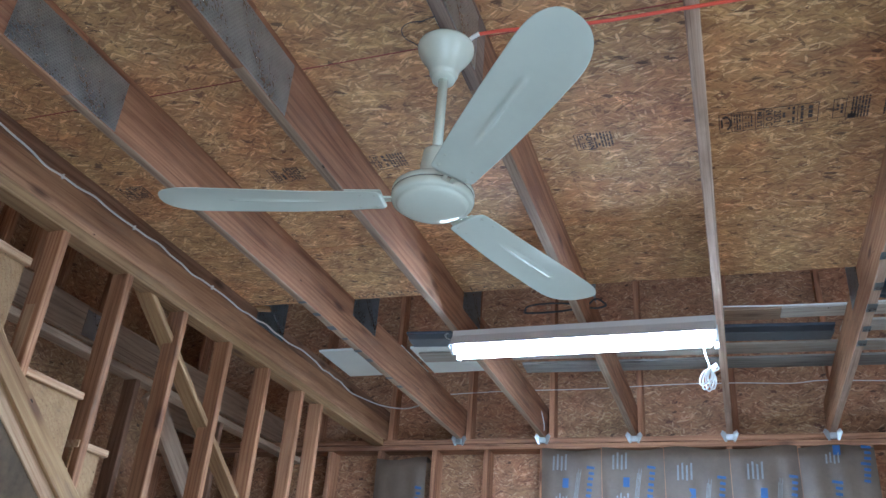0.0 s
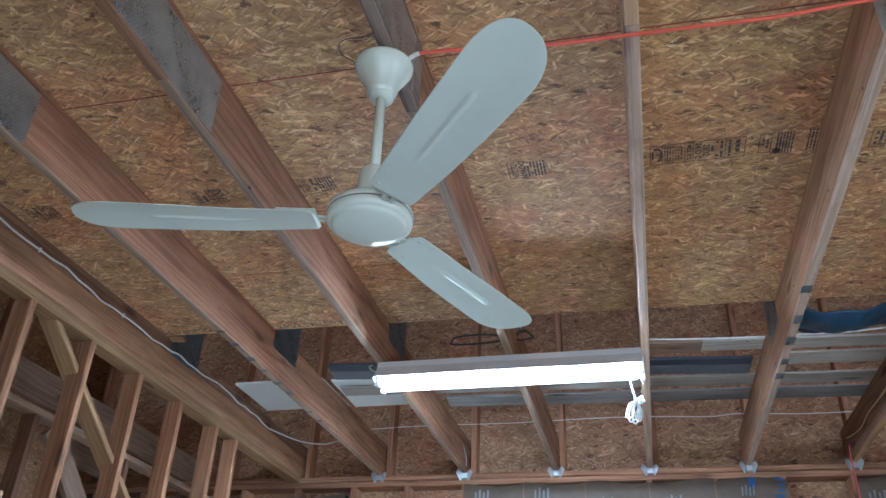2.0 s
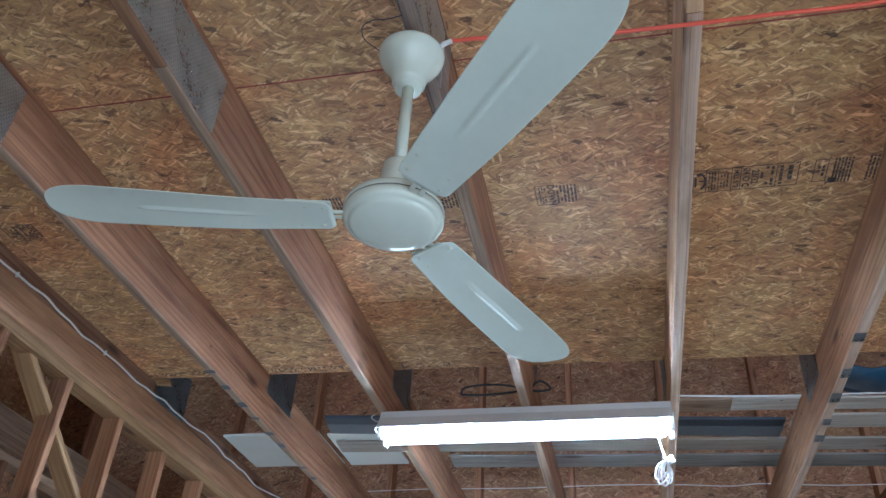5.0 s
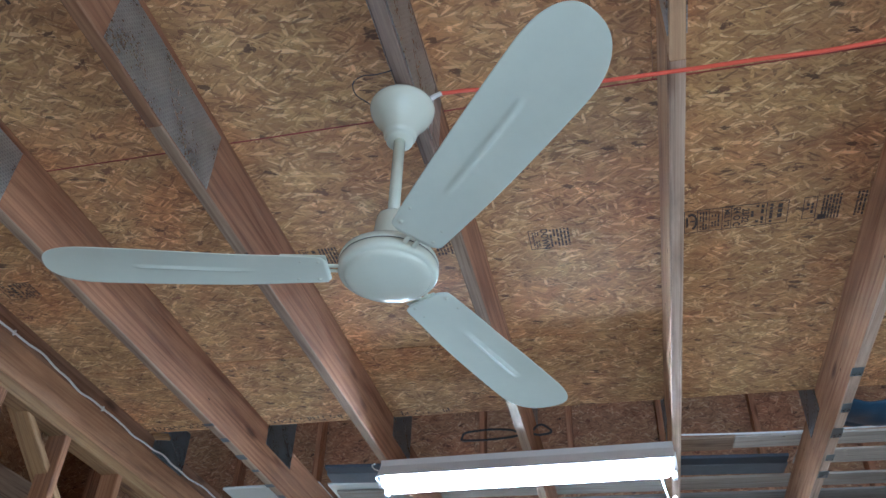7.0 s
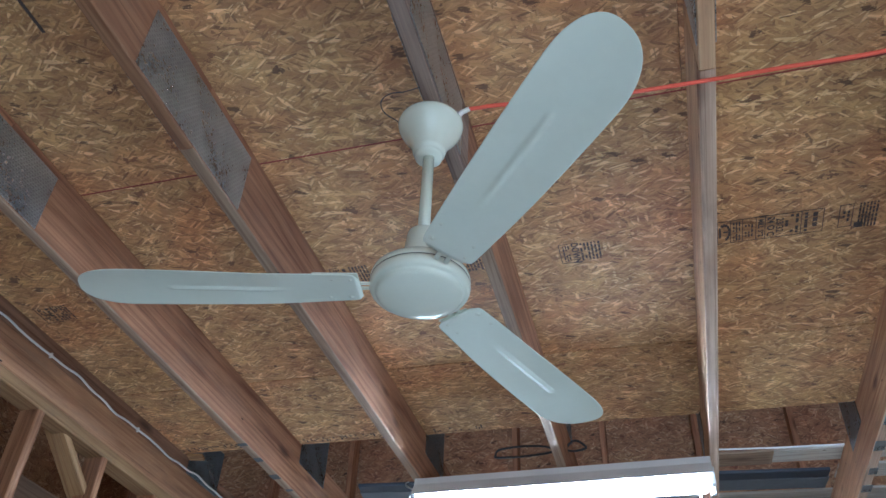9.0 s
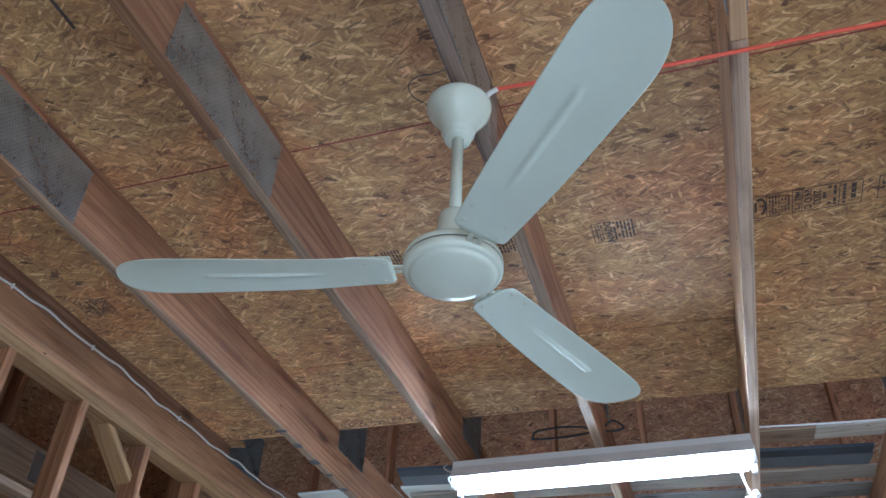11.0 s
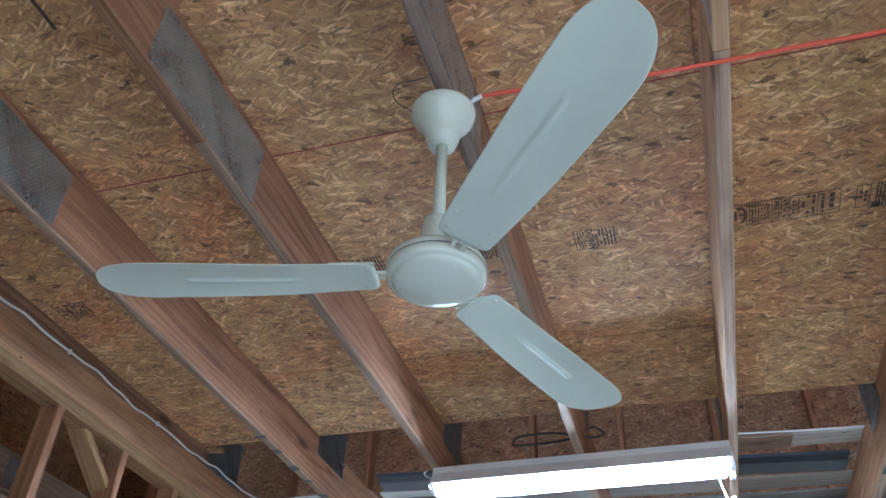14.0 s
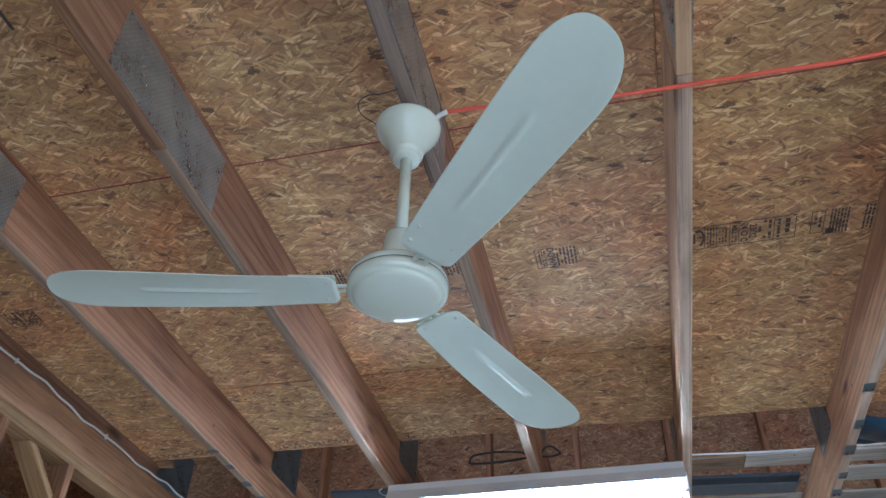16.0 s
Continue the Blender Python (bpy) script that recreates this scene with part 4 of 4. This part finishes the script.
# ---------------------------------------------------------------- cables
cable("orange_cord", [(0.722, -3.976, 3.086), (0.75, -3.973, 3.088), (0.80, -3.970, 3.088), (1.0, -3.943, 3.088), (1.25, -3.929, 3.094), (1.43, -3.932, 3.088), (1.60, -3.928, 3.088), (1.87, -3.938, 3.094),
                      (2.1, -3.95, 3.08), (2.44, -3.96, 3.094), (3.05, -3.95, 3.094), (3.66, -3.93, 3.094), (4.2, -3.92, 3.09), (4.6, -3.92, 3.09)], 0.0049, ORANGE, "orange extension cord strung under the joists", "cord")
bm = tube(bmesh.new(), [(0.692, -3.972, 3.066), (0.706, -3.974, 3.080), (0.726, -3.976, 3.087)], 0.006)
tagged(part("cord_connector", bm, WHITE_WIRE, None, "", True), "small white cord end at the canopy", "connector")
cable("loose_wire", [(0.628, -4.054, 3.10), (0.595, -4.065, 3.08), (0.562, -4.067, 3.08), (0.535, -4.050, 3.08), (0.532, -4.015, 3.08), (0.558, -3.982, 3.075), (0.60, -3.985, 3.0)], 0.0014, BLACK, "thin brown wire curling beside the canopy", "wire")
w = [(-4.6, 3.268), (-4.2, 3.262), (-3.76, 3.270), (-3.58, 3.258), (-3.42, 3.254), (-3.2, 3.262), (-2.95, 3.271), (-2.6, 3.262), (-2.30, 3.258), (-1.8, 3.272), (-1.28, 3.287), (-0.8, 3.268), (-0.55, 3.262)]
ys, zs = [p[0] for p in w], [p[1] for p in w]
run = [(-4.6 + 0.09 * i) for i in range(45)]
run = [(y, float(np.interp(y, ys, zs)) + 0.006 * math.sin(13 * y) + 0.004 * math.sin(31 * y + 1)) for y in run]
cable("white_cable", [(WALL_X + 0.006, y, z) for y, z in run] + [(-1.17, -0.56, 3.256), (-1.04, -0.47, 3.218), (-0.87, -0.46, 3.192), (-0.72, -0.55, 3.182), (-0.632, -0.60, 3.182)], 0.0045, WHITE_WIRE,
      "white electric cable stapled along the beam", "cable")
for y, z in (run[13], run[18], run[25]):
    tagged(box("cable_staple", (WALL_X - 0.001, y - 0.003, z - 0.011), (WALL_X + 0.012, y + 0.003, z + 0.011), WHITE_WIRE), "small white cable staple on the beam", "staple", "cable staples")
cable("wall_cable", [(-0.9, 0.03, 3.44), (-0.3, 0.03, 3.455), (0.3, 0.03, 3.45), (0.9, 0.03, 3.46), (1.3, 0.03, 3.455), (1.64, 0.03, 3.44), (1.83, 0.03, 3.452), (2.2, 0.03, 3.435), (2.5, 0.03, 3.435), (3.1, 0.03, 3.44), (3.6, 0.03, 3.44)],
      0.003, WHITE_WIRE, "thin white cable along the far wall studs", "cable")
cable("loft_cable", [(1.24, -1.53, 3.333), (1.5, -1.51, 3.328), (1.8, -1.485, 3.330), (1.97, -1.482, 3.330), (2.2, -1.49, 3.325), (2.415, -1.504, 3.332), (2.7, -1.52, 3.33)], 0.0045, WHITE_WIRE, "white cable crossing under the stored boards", "cable")
cord_line = [(-0.05, 3.240), (-0.25, 3.205), (-0.44, 3.189), (-0.60, 3.206), (-0.85, 3.199), (-1.11, 3.193), (-1.52, 3.170), (-1.74, 3.150), (-2.2, 3.150), (-2.8, 3.16)]
cable("yellow_cord", [(2.434 - 0.016 * y, y, z) for y, z in cord_line], 0.0042, YELLOW, "yellow cord running along the joist side", "cord")
cable("red_string", [(2.436, -0.06, 3.19), (2.432, -0.06, 3.08), (2.435, -0.06, 2.9), (2.428, -0.05, 2.6)], 0.005, RED, "red string hanging from the joist end", "string")
cable("hanging_wire", [(-0.005, -0.16, 3.32), (0.02, -0.14, 3.24), (0.035, -0.12, 3.16), (0.03, -0.10, 3.12)], 0.003, GALV, "thin wire hanging beside the joist", "wire")

# ---------------------------------------------------------------- things stored on the joists
zb = ZD + 0.0065
def stored_board(x0, x1, y0, y1, m, label, name="stored_board", skew=0.055, z=zb, thick=0.013):
    """A board across the joists; y0 and y1 are its edges at x = 1.6, and it drifts by skew for each metre."""
    yc = (y0 + y1) / 2
    return tagged(lumber(name, (x0, yc + skew * (x0 - 1.6), z), (x1, yc + skew * (x1 - 1.6), z), y1 - y0, thick, m), label, "board", "boards on the joists")


stored_board(1.54, 4.3, -1.452, -1.325, BOARD, "pale stored board lying across the joists")
stored_board(1.255, 1.536, -1.452, -1.31, LIGHT_BROWN, "short brown stored board beside a pale one")
stored_board(1.835, 4.3, -1.262, -1.112, BOARD, "pale wide stored board lying across the joists")
stored_board(-0.545, 4.2, -0.972, -0.822, BOARD, "pale stored board lying across the joists")
stored_board(0.05, 4.2, -0.755, -0.582, GREYBOARD, "stained greyish stored board lying across the joists")
stored_board(-0.50, 1.80, -1.215, -1.135, DARKPANEL, "dark blue-black strip lying on the joists", "dark_panel", 0.095, ZD + 0.010, 0.018)
stored_board(-0.52, 1.80, -1.130, -1.005, SLATE, "slate-grey panel lying on the joists", "grey_panel", 0.095, ZD + 0.010, 0.018)
tagged(box("white_board", (-1.165, -1.218, ZD + 0.002), (-0.60, -0.742, ZD + 0.016), PANEL_WHITE), "white board lying across the joists", "panel")
tagged(box("white_board", (-0.575, -1.155, ZD + 0.016), (-0.22, -0.70, ZD + 0.030), PANEL_WHITE), "white board lying over a stored board", "panel")

# sagging blue tarpaulin between two joists
bm = bmesh.new()
nx, ny = 26, 16
g = []
for j in range(ny + 1):
    row = []
    for i in range(nx + 1):
        u, v = i / nx, j / ny
        sag = 0.120 * math.sin(math.pi * u) ** 0.8 * (0.35 + 0.65 * math.sin(math.pi * min(1.0, 0.15 + v)) ** 0.7) * (1.0 - 0.25 * u)
        z = ZD + 0.004 - sag + 0.008 * math.sin(17 * u + 6 * v) * math.sin(math.pi * u)
        row.append(bm.verts.new((JX[4] + 0.05 + u * 0.535, -1.855 + v * 0.30, z)))
    g.append(row)
for j in range(ny):
    for i in range(nx):
        bm.faces.new((g[j][i], g[j][i + 1], g[j + 1][i + 1], g[j + 1][i]))
top = bmesh.ops.extrude_face_region(bm, geom=bm.faces[:])
bmesh.ops.translate(bm, verts=[v for v in top["geom"] if isinstance(v, bmesh.types.BMVert)], vec=(0, 0, 0.006))
bmesh.ops.recalc_face_normals(bm, faces=bm.faces[:])
tagged(part("tarpaulin", bm, TARP, None, "", True), "blue tarpaulin sagging between two joists", "tarpaulin")

# blue and white label on the side of one joist
box("label", (2.4655, -1.95, ZJ + 0.004), (2.4667, -1.835, ZJ + 0.075), PANEL_WHITE, j7, "white paper label", 0)
box("label_print", (2.4644, -1.94, ZJ + 0.032), (2.4653, -1.845, ZJ + 0.068), BLUE_INK, j7, "blue printed block", 0)

# ---------------------------------------------------------------- ink stamps on the deck
ZS = ZD - 0.0012


def ink(name, rects, words=()):
    """Printed lines (x0, y0, x1, y1) and words (text, x, y, size) on the underside; words read along +y."""
    bm = bmesh.new()
    for x0, y0, x1, y1 in rects:
        add_box(bm, ((x0 + x1) / 2, (y0 + y1) / 2, ZS), (abs(x1 - x0), abs(y1 - y0), 0.0008))
    ob = part(name, bm, INK, ceiling, "black ink stamp")
    for text, x, y, size in words:
        cu = bpy.data.curves.new("lettering", 'FONT')
        cu.body, cu.size, cu.extrude, cu.offset = text, size, 0.0002, 0.0007
        cu.align_x, cu.align_y = 'CENTER', 'CENTER'
        tmp = bpy.data.objects.new("lettering", cu)
        me = bpy.data.meshes.new_from_object(tmp)
        bpy.data.objects.remove(tmp)
        me.materials.clear()
        me.materials.append(INK)
        t = new("lettering", me)
        t.matrix_basis = Matrix(((0, 1, 0, x), (1, 0, 0, y), (0, 0, -1, ZS), (0, 0, 0, 1)))
        t.parent = ob
    return ob


def frame_lines(x0, y0, x1, y1, w=0.0022):
    return [(x0, y0, x1, y0 + w), (x0, y1 - w, x1, y1), (x0, y0, x0 + w, y1), (x1 - w, y0, x1, y1)]


def scribble(x0, y0, x1, y1, n, seed, gap=0.35):
    """Short bars standing for print too small to read; the lines run along y."""
    rnd = random.Random(seed)
    out = []
    for i in range(n):
        cx = x0 + (i + 0.5) * (x1 - x0) / n
        y = y0
        while y < y1:
            L = rnd.uniform(0.006, 0.02)
            if rnd.random() > gap * 0.6:
                out.append((cx - (x1 - x0) / n * 0.28, y, cx + (x1 - x0) / n * 0.28, min(y1, y + L)))
            y += L + rnd.uniform(0.002, 0.007)
    return out


def small_stamp(x, y, seed, words=False):
    ink("ink_stamp", [(x, y, x + 0.0025, y + 0.10), (x, y + 0.098, x + 0.07, y + 0.10), (x, y, x + 0.03, y + 0.002)]
        + scribble(x + 0.010, y + 0.01, x + 0.035, y + 0.09, 3, seed) + scribble(x + 0.066, y + 0.005, x + 0.135, y + 0.095, 6, seed + 1, 0.15) + ([] if words else scribble(x + 0.040, y + 0.01, x + 0.06, y + 0.09, 1, seed + 2)), [("DOWN", x + 0.051, y + 0.052, 0.032)] if words else ())


def long_stamp(x, y, seed):
    r = frame_lines(x, y, x + 0.315, y + 0.110)
    for d in (0.040, 0.076, 0.116, 0.143, 0.249):
        r.append((x + d, y, x + d + 0.002, y + 0.11))
    r += scribble(x + 0.046, y + 0.012, x + 0.072, y + 0.10, 3, seed) + scribble(x + 0.082, y + 0.03, x + 0.110, y + 0.09, 3, seed + 2)
    r += scribble(x + 0.200, y + 0.01, x + 0.245, y + 0.10, 3, seed + 4, 0.5)
    r += scribble(x + 0.256, y + 0.01, x + 0.272, y + 0.10, 1, seed + 5, 0.1) + scribble(x + 0.278, y + 0.014, x + 0.302, y + 0.085, 1, seed + 9, 0.1)
    # round emblem
    for q in range(16):
        a = 2 * math.pi * q / 16
        if 1.2 < a < 4.2:
            continue
        cx, cy = x + 0.022 + 0.016 * math.cos(a), y + 0.055 + 0.036 * math.sin(a)
        r.append((cx - 0.0035, cy - 0.006, cx + 0.0035, cy + 0.006))
    r += [(x + 0.006, y + 0.03, x + 0.012, y + 0.08), (x + 0.018, y + 0.05, x + 0.034, y + 0.056)]
    r += frame_lines(x + 0.358, y, x + 0.398, y + 0.105) + scribble(x + 0.366, y + 0.03, x + 0.392, y + 0.08, 2, seed + 6)
    r += scribble(x + 0.412, y + 0.0, x + 0.47, y + 0.115, 6, seed + 7, 0.12) + [(x + 0.405, y + 0.09, x + 0.43, y + 0.115)]
    r += scribble(x + 0.51, y + 0.0, x + 0.575, y + 0.115, 6, seed + 8, 0.12)
    ink("ink_stamp", r, [("MILL 592", x + 0.1305, y + 0.055, 0.0225), ("24 O C", x + 0.160, y + 0.055, 0.030), ("23/32", x + 0.186, y + 0.053, 0.030)])


small_stamp(0.812, -3.137, 3, True)
long_stamp(1.309, -3.140, 11)
small_stamp(0.43, -3.16, 5)
small_stamp(0.03, -3.18, 17)
small_stamp(-1.15, -3.195, 23)
small_stamp(-0.42, -3.18, 29)
ink("ink_stamp", [(0.03, -4.285, 0.50, -4.281), (0.03, -4.42, 0.033, -4.281)] + scribble(0.19, -4.41, 0.46, -4.30, 12, 47, 0.4))
ink("ink_mark", [(-0.325, -4.375, -0.315, -4.262)])
# dense small print along the sawn edge of the deck
for x0, x1, seed in ((-0.57, -0.03, 61), (-1.17, -0.86, 67), (0.06, 0.30, 71)):
    ink("edge_print", scribble(x0, -1.992 + 0.024 * (x0 + 0.9), x1, -1.955 + 0.024 * (x0 + 0.9), int((x1 - x0) / 0.012), seed, 0.9))
wedge = bmesh.new()
add_box(wedge, (0, 0, 0), (0.075, 0.05, 0.016), Matrix.Rotation(radians(14), 4, 'Z'), 0.002)
wedge = part("wood_shim", wedge, CREAM)
wedge.matrix_basis = Matrix.Translation((-1.155, -1.918, 3.326))
tagged(wedge, "small pale wooden shim under the deck edge", "shim")
# a second run of stamps beyond the strapped joist
ink("ink_stamp", frame_lines(2.022, -3.112, 2.072, -3.002) + scribble(2.032, -3.09, 2.062, -3.02, 2, 83) + scribble(2.095, -3.118, 2.155, -3.004, 6, 89, 0.12) + scribble(2.19, -3.118, 2.24, -3.004, 5, 97, 0.2))
